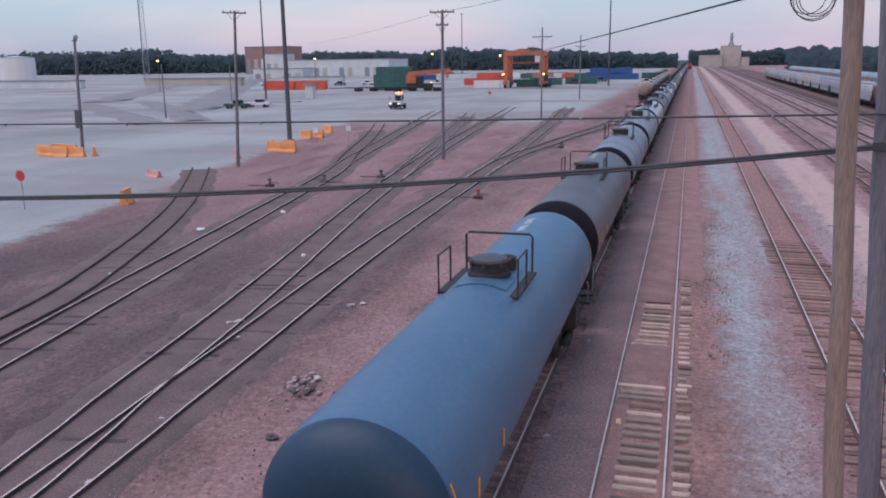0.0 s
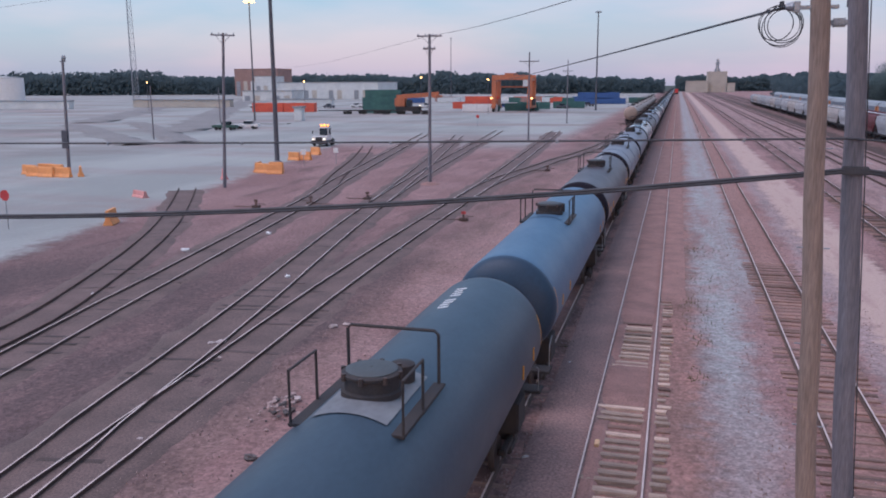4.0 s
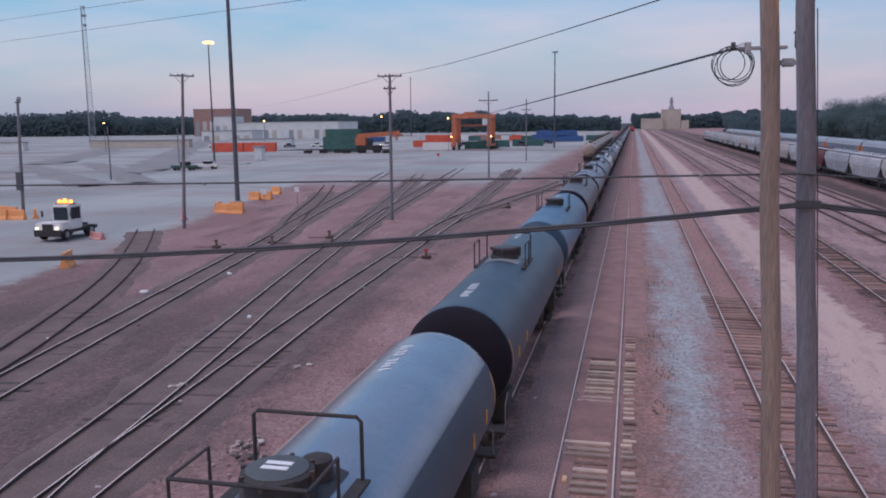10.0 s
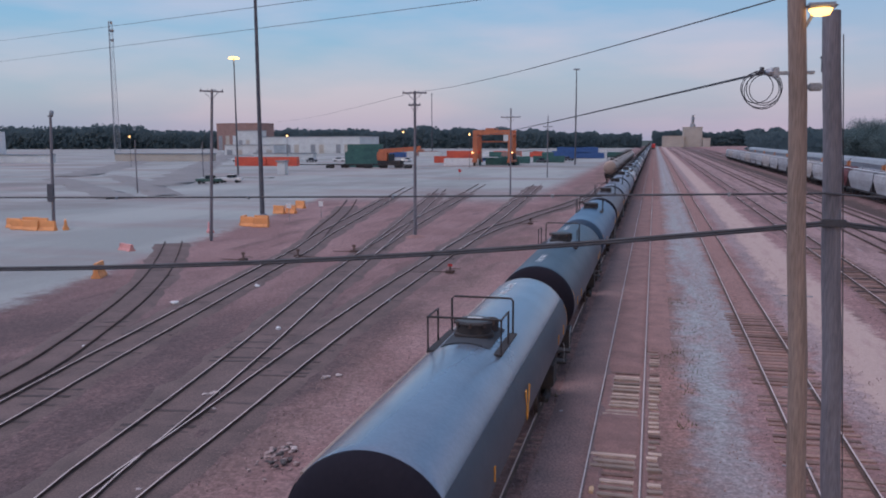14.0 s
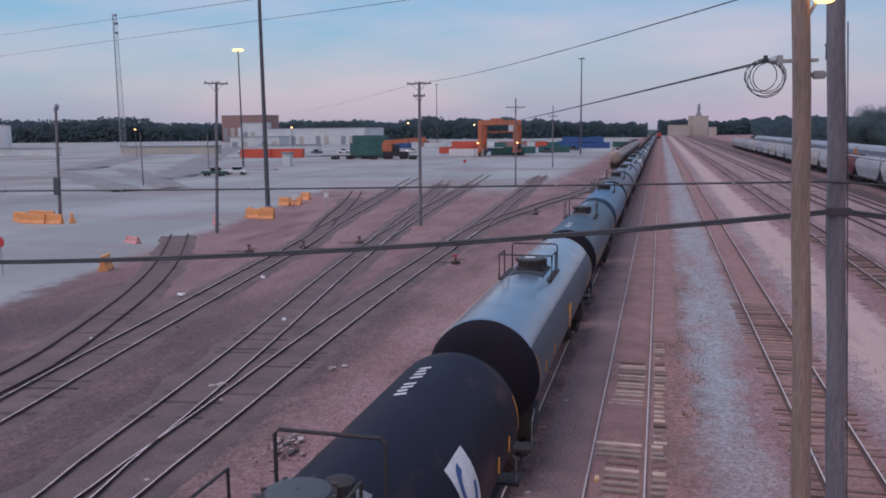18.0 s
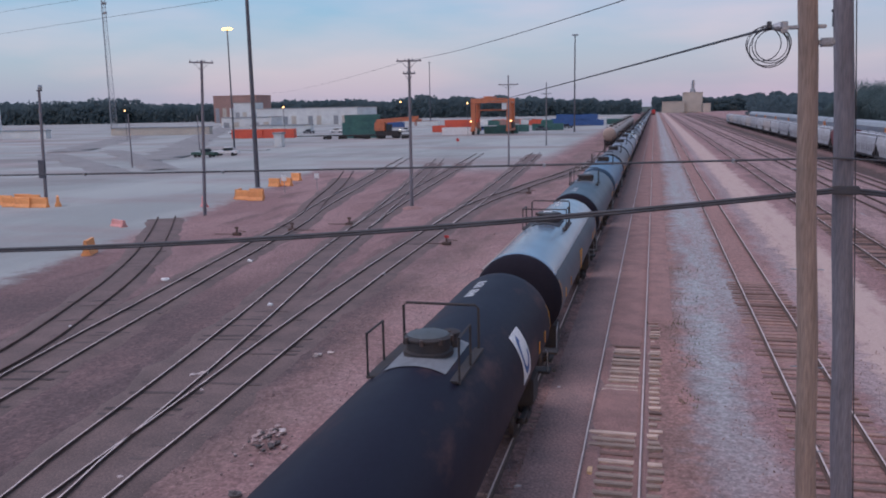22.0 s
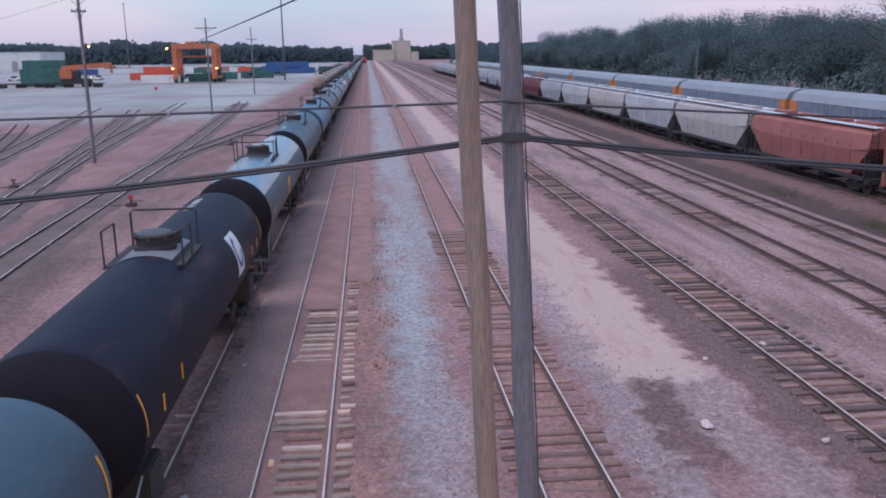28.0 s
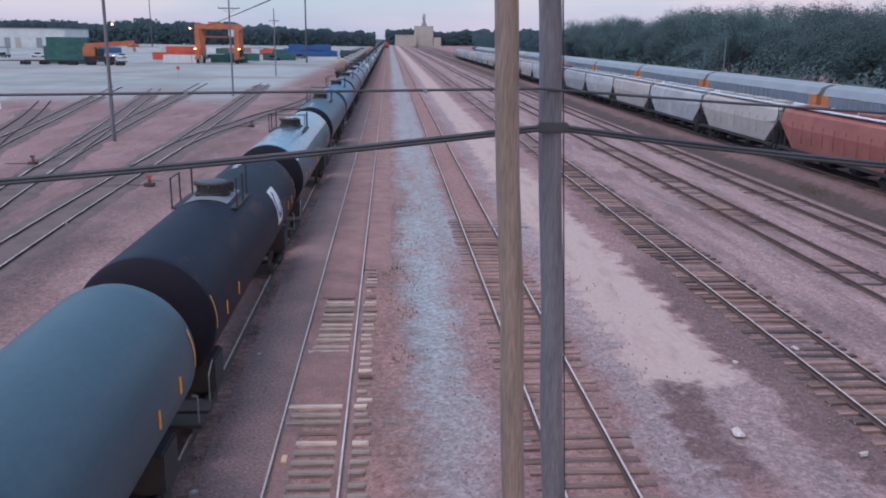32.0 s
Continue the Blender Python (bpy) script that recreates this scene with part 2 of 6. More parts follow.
    far = calc("MULTIPLY", ease(y, 112, 140), calc("SUBTRACT", 1.0, ease(x, -21, -15)))
    paved = calc("MAXIMUM", paved, far)
    tone = blend(ease(noise_at(0.05, 6, (1, 0.3, 1)), 0.4, 0.6), ASPHALT, ASPHALT_PALE)
    tone = blend(calc("MULTIPLY", ease(noise_at(0.012, 5, (1, 2.0, 1)), 0.50, 0.66), 0.45), tone, CINDER)
    tone = blend(calc("MULTIPLY", ease(noise_at(0.03, 6, (0.5, 1.6, 1)), 0.46, 0.66), 0.45), tone, BALLAST)
    col = blend(paved, col, tone)
    col = blend(ease(y, 900, 1100), col, (0.05, 0.06, 0.05))
    # stones
    stones = n.new("ShaderNodeTexVoronoi")
    stones.inputs["Scale"].default_value = 14.0
    l.new(geo.outputs["Position"], stones.inputs["Vector"])
    grit = n.new("ShaderNodeMapRange")
    grit.inputs["To Min"].default_value, grit.inputs["To Max"].default_value = 0.70, 1.30
    l.new(stones.outputs["Color"], grit.inputs["Value"])
    speck = n.new("ShaderNodeMapRange")
    speck.inputs["From Min"].default_value, speck.inputs["From Max"].default_value = 0.25, 0.75
    speck.inputs["To Min"].default_value, speck.inputs["To Max"].default_value = 0.66, 1.34
    l.new(noise_at(5.0, 6), speck.inputs["Value"])
    gain = calc("MULTIPLY", grit.outputs[0], speck.outputs[0])
    flat = calc("ADD", calc("MULTIPLY", calc("SUBTRACT", gain, 1.0), calc("SUBTRACT", 1.0, calc("MULTIPLY", calc("MAXIMUM", paved, road), 0.8))), 1.0)
    sc = n.new("ShaderNodeVectorMath")
    sc.operation = "SCALE"
    l.new(col, sc.inputs[0]), l.new(flat, sc.inputs["Scale"])
    l.new(sc.outputs[0], b.inputs["Base Color"])
    bp = n.new("ShaderNodeBump")
    bp.inputs["Strength"].default_value, bp.inputs["Distance"].default_value = 0.7, 0.04
    l.new(gain, bp.inputs["Height"]), l.new(bp.outputs[0], b.inputs["Normal"])
    return m


BALLAST, BALLAST_PALE, CINDER = (0.258, 0.148, 0.142), (0.332, 0.202, 0.193), (0.138, 0.086, 0.082)
SAND_PINK, TRACK_DIRT, CHALK = (0.302, 0.195, 0.186), (0.334, 0.185, 0.163), (0.32, 0.322, 0.328)
SOIL = (0.159, 0.106, 0.092)
SAND, DITCH = (0.466, 0.340, 0.300), (0.090, 0.061, 0.055)
ASPHALT, ASPHALT_PALE = (0.275, 0.285, 0.275), (0.345, 0.352, 0.338)
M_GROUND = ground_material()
M_RAIL_TOP = mat("worn_rail_top", (0.72, 0.57, 0.52), (0.56, 0.44, 0.40), rough=0.45, metal=0.3, bump=0.05)
M_RAIL = mat("rusty_rail", (0.135, 0.085, 0.072), (0.09, 0.06, 0.052), rough=0.85, metal=0.1)
M_TIE = mat("weathered_tie", (0.315, 0.185, 0.145), (0.145, 0.092, 0.08), scale=2.5, stretch=(0.4, 3, 3), vary=0.45, bump=0.5)
M_TIE_DARK = mat("oily_dark_tie", (0.10, 0.066, 0.06), (0.062, 0.045, 0.042), scale=2.5, stretch=(0.4, 3, 3), vary=0.4, bump=0.5)
M_TIE_PALE = mat("sun_bleached_tie", (0.56, 0.42, 0.335), (0.30, 0.21, 0.175), scale=2.5, stretch=(0.4, 3, 3), vary=0.5, bump=0.5)
M_BED = mat("dark_oily_track_bed", (0.105, 0.073, 0.067), (0.165, 0.112, 0.104), scale=0.5, rough=0.95, bump=0.6, fine=16)
M_DIRT = mat("packed_track_dirt", (0.345, 0.192, 0.168), (0.228, 0.133, 0.120), scale=0.7, rough=0.95, bump=0.6, fine=18)
M_SOIL = mat("dark_trodden_soil", (0.233, 0.150, 0.140), (0.330, 0.198, 0.179), scale=0.6, rough=0.95, bump=0.7, fine=14, grain=0.35)
M_WOOD = mat("tan_pole_wood", (0.30, 0.215, 0.175), (0.22, 0.16, 0.13), scale=1.2, stretch=(3, 3, 0.25), bump=0.5, fine=14)
M_WOOD_GREY = mat("grey_pole_wood", (0.20, 0.185, 0.205), (0.135, 0.125, 0.14), scale=1.2, stretch=(3, 3, 0.25), bump=0.5, fine=14)
M_WIRE = mat("black_cable", (0.055, 0.055, 0.065), (0.04, 0.04, 0.045), rough=0.6, bump=0)
M_STEEL = mat("galvanised_steel", (0.35, 0.36, 0.38), (0.25, 0.26, 0.28), rough=0.5, metal=0.6, bump=0.05)
M_DARK = mat("dark_mast_steel", (0.11, 0.11, 0.13), (0.08, 0.08, 0.095), rough=0.6, metal=0.3, bump=0.05)
M_BLACK = mat("black_underframe", (0.028, 0.026, 0.03), (0.045, 0.036, 0.034), rough=0.8, scale=3)
M_WHEEL = mat("wheel_steel", (0.10, 0.07, 0.06), (0.06, 0.05, 0.05), rough=0.6, metal=0.5)
M_YELLOW = mat("yellow_reflector", (0.85, 0.38, 0.03), (0.7, 0.3, 0.03), rough=0.4, bump=0)
M_WHITE = mat("white_paint", (0.75, 0.74, 0.73), (0.62, 0.60, 0.60), rough=0.5, bump=0.05)
M_RED = mat("red_paint", (0.55, 0.05, 0.05), (0.42, 0.04, 0.04), rough=0.5)
M_ORANGE = mat("orange_barrier", (0.80, 0.34, 0.12), (0.66, 0.27, 0.10), rough=0.7)
M_CRANE = mat("orange_crane_paint", (0.50, 0.16, 0.075), (0.38, 0.12, 0.06), rough=0.5, scale=0.4)
M_CONTAINER = mat("red_container", (0.62, 0.10, 0.05), (0.50, 0.08, 0.05), rough=0.6, scale=0.5)
M_GREEN = mat("green_container", (0.05, 0.14, 0.12), (0.03, 0.09, 0.09), rough=0.6, scale=0.5)
M_BLUE = mat("blue_container", (0.04, 0.10, 0.28), (0.03, 0.08, 0.22), rough=0.6, scale=0.5)
M_BRICK = mat("distant_brick", (0.32, 0.20, 0.18), (0.27, 0.17, 0.15), rough=0.9, scale=0.2)
M_CREAM = mat("cream_concrete", (0.46, 0.42, 0.37), (0.40, 0.36, 0.32), rough=0.9, scale=0.15)
M_SHED = mat("pale_metal_cladding", (0.60, 0.62, 0.62), (0.50, 0.52, 0.53), rough=0.6, scale=0.2)
M_GLASS = mat("dark_window_glass", (0.03, 0.04, 0.05), (0.02, 0.03, 0.04), rough=0.1, bump=0)
M_TYRE = mat("tyre_rubber", (0.02, 0.02, 0.02), (0.03, 0.03, 0.03), rough=0.9)
M_LAMP = mat("sodium_lamp", (1.0, 0.52, 0.11), glow=4.0)
M_LAMP_W = mat("warm_lamp", (1.0, 0.55, 0.18), glow=4)
M_BEACON = mat("amber_beacon", (1.0, 0.30, 0.05), glow=2.4)
M_HEAD = mat("headlamp", (1.0, 0.85, 0.65), glow=1.3)
M_LEAF = mat("dusk_foliage", (0.158, 0.208, 0.205), (0.118, 0.158, 0.158), spec=0.1, rough=1.0, scale=0.3, bump=0, vary=0.2)
# distance haze is mixed into this bluer leaf colour of the far belts
M_LEAF_FAR = mat("haze_tinted_foliage", (0.105, 0.145, 0.16), (0.085, 0.12, 0.135), spec=0.1, rough=1.0, scale=0.03, bump=0)
for leafy in (M_LEAF, M_LEAF_FAR):
    # light passes through the leaves
    n, l = leafy.node_tree.nodes, leafy.node_tree.links
    b, thin, both = n["Principled BSDF"], n.new("ShaderNodeBsdfTranslucent"), n.new("ShaderNodeMixShader")
    both.inputs["Fac"].default_value = 0.5
    l.new(b.inputs["Base Color"].links[0].from_socket, thin.inputs["Color"])
    l.new(b.outputs[0], both.inputs[1]), l.new(thin.outputs[0], both.inputs[2])
    l.new(both.outputs[0], n["Material Output"].inputs["Surface"])
M_BARK = mat("bark", (0.10, 0.08, 0.07), (0.06, 0.05, 0.045), rough=0.9)
M_WEED = mat("weeds", (0.10, 0.11, 0.05), (0.14, 0.11, 0.06), rough=0.9, vary=0.3)


# ---- building helpers ----
def part(name, bm, material, parent, label=""):
    me = bpy.data.meshes.new(name)
    if isinstance(bm, tuple):
        me.from_pydata(bm[0], [], bm[1])
    else:
        bm.to_mesh(me)
        bm.free()
    me.materials.append(material)
    ob = new(name, me)
    ob.parent = parent
    if label:
        ob["label"] = label
    return ob


def shared(name, me, parent, m):
    ob = new(name, me)
    ob.parent, ob.matrix_basis = parent, m
    return ob


def thing(name, m, label, category, group=""):
    ob = new(name)
    ob.empty_display_size = 0.2
    ob.matrix_basis = m
    return tagged(ob, label, category, group)


def smooth(ob, angle=35):
    for p in ob.data.polygons:
        p.use_smooth = True
    ob.data.set_sharp_from_angle(angle=radians(angle))
    return ob


def box(bm, x0, x1, y0, y1, z0, z1, bevel=0.0, m=None):
    t = bmesh.new()
    bmesh.ops.create_cube(t, size=1)
    bmesh.ops.transform(t, matrix=Matrix.Translation(((x0 + x1) / 2, (y0 + y1) / 2, (z0 + z1) / 2)) @ Matrix.Diagonal((x1 - x0, y1 - y0, z1 - z0, 1)), verts=t.verts)
    if bevel:
        bmesh.ops.bevel(t, geom=t.edges[:], offset=bevel, segments=2, affect="EDGES")
    if m:
        bmesh.ops.transform(t, matrix=m, verts=t.verts)
    me = bpy.data.meshes.new("tmp")
    t.to_mesh(me)
    t.free()
    bm.from_mesh(me)
    bpy.data.meshes.remove(me)
    return bm


def boxes(*rows, bevel=0.0):
    bm = bmesh.new()
    for r in rows:
        box(bm, *r, bevel=bevel)
    return bm


def tube(path, radius, sides=8, taper=None, cap=True):
    """A round bar along a path: (verts, faces)."""
    path = [Vector(p) for p in path]
    verts, faces = [], []
    up = Vector((0, 0, 1))
    for i, p in enumerate(path):
        d = (path[min(i + 1, len(path) - 1)] - path[max(i - 1, 0)]).normalized()
        a = d.cross(up if abs(d.z) < 0.95 else Vector((1, 0, 0))).normalized()
        b = d.cross(a)
        r = radius if taper is None else radius + (taper - radius) * i / (len(path) - 1)
        for k in range(sides):
            w = 2 * math.pi * k / sides
            verts.append(p + a * (r * math.cos(w)) + b * (r * math.sin(w)))
    for i in range(len(path) - 1):
        for k in range(sides):
            k2 = (k + 1) % sides
            faces.append((i * sides + k, i * sides + k2, (i + 1) * sides + k2, (i + 1) * sides + k))
    if cap:
        faces.append(tuple(range(sides))[::-1])
        faces.append(tuple(len(verts) - sides + k for k in range(sides)))
    return verts, faces


def join(*pieces):
    verts, faces = [], []
    for v, f in pieces:
        o = len(verts)
        verts += list(v)
        faces += [tuple(i + o for i in q) for q in f]
    return verts, faces


def lathe(profile, sides=24, axis="y"):
    """A turned shape: profile rows of place along the axis and radius."""
    verts, faces = [], []
    for s, r in profile:
        for k in range(sides):
            w = 2 * math.pi * k / sides
            c, q = r * math.cos(w), r * math.sin(w)
            verts.append({"y": (c, s, q), "z": (c, q, s), "x": (s, c, q)}[axis])
    n = len(profile)
    for i in range(n - 1):
        for k in range(sides):
            k2 = (k + 1) % sides
            faces.append((i * sides + k, i * sides + k2, (i + 1) * sides + k2, (i + 1) * sides + k))
    faces.append(tuple(range(sides)))
    faces.append(tuple((n - 1) * sides + k for k in range(sides))[::-1])
    return verts, faces


def moved(piece, x=0.0, y=0.0, z=0.0, m=None):
    v, f = piece
    m = m or Matrix.Translation((x, y, z))
    return [m @ Vector(p) for p in v], f


def fix(ob):
    """Faces outwards."""
    b = bmesh.new()
    b.from_mesh(ob.data)
    bmesh.ops.recalc_face_normals(b, faces=b.faces[:])
    b.to_mesh(ob.data)
    b.free()
    return ob


def sag(a, b, drop, n=24):
    a, b = Vector(a), Vector(b)
    return [a.lerp(b, i / n) - Vector((0, 0, drop * 4 * (i / n) * (1 - i / n))) for i in range(n + 1)]


# ---- ground ----
def ground_sheet():
    xs = [-3000, -900, -300, -120, -60, -40] + [-30 + 1.0 * i for i in range(76)] + [60, 120, 300, 900, 3000]
    ys = [-400, -100, -40] + [-20 + 1.25 * i for i in range(105)] + [130, 160, 220, 300, 450, 700, 1100, 1800, 3500]
    verts, faces = [], []
    for y in ys:
        for x in xs:
            near = 1.0 if -30 < x < 46 and -20 < y < 112 else 0.0
            z = near * (0.05 * noise.noise(Vector((x * 0.35, y * 0.2, 3.0))) + 0.03 * noise.noise(Vector((x * 1.1, y * 0.9, 7.0)))) - 0.05
            if 27 < x < 31.5:
                z -= 0.45 * math.sin((x - 27) / 4.5 * math.pi) * (1 if y > -20 else 0)
            verts.append((x, y, z))
    w = len(xs)
    for j in range(len(ys) - 1):
        for i in range(w - 1):
            faces.append((j * w + i, j * w + i + 1, (j + 1) * w + i + 1, (j + 1) * w + i))
    g = part("ground", (verts, faces), M_GROUND, None)
    smooth(g, 180)
    return tagged(g, "mauve ballast, pale sand roads and grey paving", "ground", kind="structure")


ground_sheet()


# ---- tracks ----
RAIL = [(-0.029, 0.17), (-0.025, 0.178), (0.025, 0.178), (0.029, 0.17), (0.028, 0.14), (0.01, 0.128), (0.009, 0.06), (0.07, 0.045), (0.07, 0.03), (-0.07, 0.03), (-0.07, 0.045), (-0.009, 0.06), (-0.01, 0.128), (-0.028, 0.14)]


def curve_through(points, step):
    """Points every step metres along a smooth curve through the given ones."""
    p = [Vector((x, y, 0)) for x, y in points]
    p = [2 * p[0] - p[1]] + p + [2 * p[-1] - p[-2]]
    out = []
    for i in range(1, len(p) - 2):
        a, b, c, d = p[i - 1 : i + 3]
        n = max(1, round((c - b).length / step))
        for k in range(n):
            t = k / n
            out.append(0.5 * (2 * b + (c - a) * t + (2 * a - 5 * b + 4 * c - d) * t * t + (3 * b - a - 3 * c + d) * t**3))
    out.append(p[-2])
    return out


def swept(line, off, profile):
    verts, faces, n = [], [], len(profile)
    for i, p in enumerate(line):
        d = (line[min(i + 1, len(line) - 1)] - line[max(i - 1, 0)]).normalized()
        side = Vector((d.y, -d.x, 0))
        verts += [p + side * (off + u) + Vector((0, 0, v)) for u, v in profile]
    for i in range(len(line) - 1):
        for k in range(n):
            k2 = (k + 1) % n
            faces.append((i * n + k, i * n + k2, (i + 1) * n + k2, (i + 1) * n + k))
    faces += [tuple(range(n)), tuple((len(line) - 1) * n + k for k in range(n))[::-1]]
    return verts, faces


def tie_mesh(material):
    bm = bmesh.new()
    box(bm, -1.3, 1.3, -0.115, 0.115, -0.12, 0.0, bevel=0.012)
    for v in bm.verts:
        v.co.x += random.uniform(-0.03, 0.03)
        v.co.z += random.uniform(-0.006, 0.006)
    me = bpy.data.meshes.new("tie")
    bm.to_mesh(me)
    bm.free()
    me.materials.append(material)
    return me


TIES = [tie_mesh(M_TIE) for _ in range(5)]
DARK_TIES = [tie_mesh(M_TIE_DARK) for _ in range(5)]
PALE_TIES = [tie_mesh(M_TIE_PALE) for _ in range(5)]


def track(points, tie_from, tie_to, label, step=40.0, spacing=0.53, lift=0.03, jitter=0.012, ties=TIES, bed=0.0, sink=0.0, dull=False):
    root = thing("railway_track", Matrix(), label, "railway track")
    root["kind"] = "structure"
    line = curve_through(points, step)
    for off in (-0.755, 0.755):
        r = fix(part("rail", swept(line, off, [(u, v - sink) for u, v in RAIL]), M_RAIL, root, "rusty steel rail with a worn bright head"))
        r.data.materials.append(M_RAIL if dull else M_RAIL_TOP)
        for f in r.data.polygons:
            if f.normal.z > 0.9 and f.center.z > 0.12 - sink:
                f.material_index = 1
    fine = curve_through(points, spacing)
    for i, p in enumerate(fine):
        if not tie_from <= p.y <= tie_to:
            continue
        d = (fine[min(i + 1, len(fine) - 1)] - fine[max(i - 1, 0)]).normalized()
        turn = math.atan2(d.y, d.x) - math.pi / 2 + random.gauss(0, 0.012)
        z = lift + random.uniform(-jitter, jitter)
        shared("tie", random.choice(ties), root, Matrix.Translation((p.x + random.gauss(0, 0.04), p.y + random.gauss(0, 0.03), z)) @ Matrix.Rotation(turn, 4, "Z"))
    if bed:
        # trodden dark bed, thin and uneven towards its rim
        run = [p for p in curve_through(points, 1.2) if 4 < p.y < bed]
        verts, faces, offs = [], [], (-1.9, -1.45, -0.95, -0.45, 0.0, 0.45, 0.95, 1.45, 1.9)
        for i, p in enumerate(run):
            d = (run[min(i + 1, len(run) - 1)] - run[max(i - 1, 0)]).normalized()
            for o in offs:
                wide = o * (1 + 0.22 * noise.noise(Vector((p.x * 0.5, p.y * 0.35, o))) + 0.16 * noise.noise(Vector((p.x * 1.7, p.y * 1.3, o))))
                z = (-0.13 if abs(o) > 1.8 else -0.012) + 0.035 * noise.noise(Vector((p.x * 0.9 + o, p.y * 0.7, 2.0)))
                verts.append((p.x + d.y * wide, p.y - d.x * wide, z))
        w = len(offs)
        for j in range(len(run) - 1):
            for i in range(w - 1):
                faces.append((j * w + i, j * w + i + 1, (j + 1) * w + i + 1, (j + 1) * w + i))
        smooth(part("track_bed", (verts, faces), M_BED, root, "dark oily dirt between the rails"), 180)
    return root


X_TRAIN = -3.5
RUSTY = "rusty rails on weathered wooden ties in ballast"
main = track([(0, -25), (0, 1300)], 5, 38, RUSTY + ", partly buried in dirt", step=700, spacing=0.47, lift=0.016, jitter=0.03, sink=0.035, ties=PALE_TIES * 3 + TIES)
track([(X_TRAIN, -60), (X_TRAIN, 1300)], 5, 30, RUSTY + " under the tank train", step=700, lift=-0.06, sink=0.0)
track([(6.12, -25), (6.12, 1300)], 5, 46, RUSTY, step=700, lift=-0.02, jitter=0.03, sink=0.03)
track([(14.5, -25), (14.5, 1100)], 5, 75, RUSTY + ", ends sticking out of the stones", step=700, lift=0.0, jitter=0.035, sink=0.02, ties=TIES * 2 + DARK_TIES)
track([(20.5, -25), (20.5, 1000)], 8, 75, RUSTY, step=700, lift=-0.045, jitter=0.04, sink=0.03, dull=True, ties=TIES * 2 + DARK_TIES)
track([(25.3, -25), (25.3, 1000)], 10, 75, RUSTY, step=700, lift=-0.045, jitter=0.04, sink=0.03, dull=True, ties=TIES * 2 + DARK_TIES)
track([(33.5, -25), (33.5, 700)], 20, 60, RUSTY + " under the hopper cars", step=700)
track([(38.6, -25), (38.6, 700)], 20, 40, RUSTY + " under the tall auto carriers", step=700)
A = [(-11.6, -5), (-12.57, 13.6), (-12.95, 18.5), (-13.3, 23.5), (-14.15, 34), (-14.9, 47), (-15.5, 62), (-16.0, 75), (-17.5, 100), (-19.5, 130), (-22.5, 170)]
A2 = [(-15.5, 62), (-15.93, 72), (-15.5, 83), (-14.3, 92), (-13.2, 102), (-10.9, 118), (-9.4, 140), (-8.6, 170), (-8.6, 700)]
B = [(-12.2, 2), (-13.5, 14), (-14.3, 18.4), (-14.85, 22), (-15.6, 26.8), (-16.8, 33.7), (-18.0, 40), (-20.0, 51), (-22.5, 66), (-26.2, 87), (-30.5, 110), (-38.0, 150)]
B2 = [(-21.4, 59), (-23.2, 72), (-25.2, 88), (-27.4, 108), (-30.4, 136), (-34.0, 168)]
C = [(-18.5, 8), (-20.75, 21.5), (-21.35, 24.7), (-22.25, 29.5), (-23.2, 35), (-24.65, 43), (-26.6, 54), (-28.3, 64), (-31.1, 76), (-35.2, 98), (-41.5, 131), (-46.0, 155)]
C2 = [(-27.9, 62), (-29.8, 70), (-33.2, 81), (-38.5, 100), (-45.2, 121)]
D = [(-21.5, 12), (-22.3, 18), (-23.2, 24.3), (-24.2, 28.5), (-26.8, 35.7), (-28.9, 41), (-32.4, 48.6), (-37.3, 57.7), (-42.6, 67)]
LADDER = "rusty yard ladder track on dark ties in ballast"
for pts, last, dark, worn in ((A, 85, 165, False), (A2, 60, 165, False), (B, 75, 140, False), (B2, 60, 140, False), (C, 70, 130, False), (C2, 60, 110, True), (D, 62, 66, True)):
    track(pts, 8, last, LADDER, step=2.0, lift=-0.036, jitter=0.034, bed=dark, sink=0.075, ties=DARK_TIES, dull=worn)


def dirt_bed(root, x0, x1, y0, y1, top, material=M_DIRT, label="reddish packed dirt between the rails"):
    """Packed dirt over the ties, thin and uneven towards its rim."""
    verts, faces, nx, ny = [], [], 9, max(3, round((y1 - y0) / 0.5))
    for j in range(ny + 1):
        for i in range(nx + 1):
            u, v = i / nx, j / ny
            y = y0 + (y1 - y0) * v + (0.35 * noise.noise(Vector((i * 0.7, y0, 1))) if j in (0, ny) else 0)
            rim = min(1.0, 5 * min(u, 1 - u)) * min(1.0, (ny / 2) * min(v, 1 - v))
            verts.append((x0 + (x1 - x0) * u, y, -0.03 + (top + 0.03) * rim + 0.012 * noise.noise(Vector((i * 0.8, y, 5)))))
    w = nx + 1
    for j in range(ny):
        for i in range(nx):
            faces.append((j * w + i, j * w + i + 1, (j + 1) * w + i + 1, (j + 1) * w + i))
    return smooth(part("packed_dirt", (verts, faces), material, root, label), 180)


dirt_bed(main, -0.98, 0.95, 23.3, 27.6, 0.055)
dirt_bed(main, -0.98, 0.95, 32.3, 130.0, 0.06)
dirt_bed(main, -0.80, -0.35, 27.4, 32.6, 0.055)
dirt_bed(main, -0.80, -0.3, 4.0, 22.8, 0.05)
dirt_bed(main, 0.55, 0.98, 4.0, 36.0, 0.05)
dirt_bed(main, 0.62, 1.9, 36.0, 130.0, 0.05)
dirt_bed(main, -2.3, -0.45, 4.0, 130.0, 0.066, M_SOIL, "dark trodden soil beside the rail")


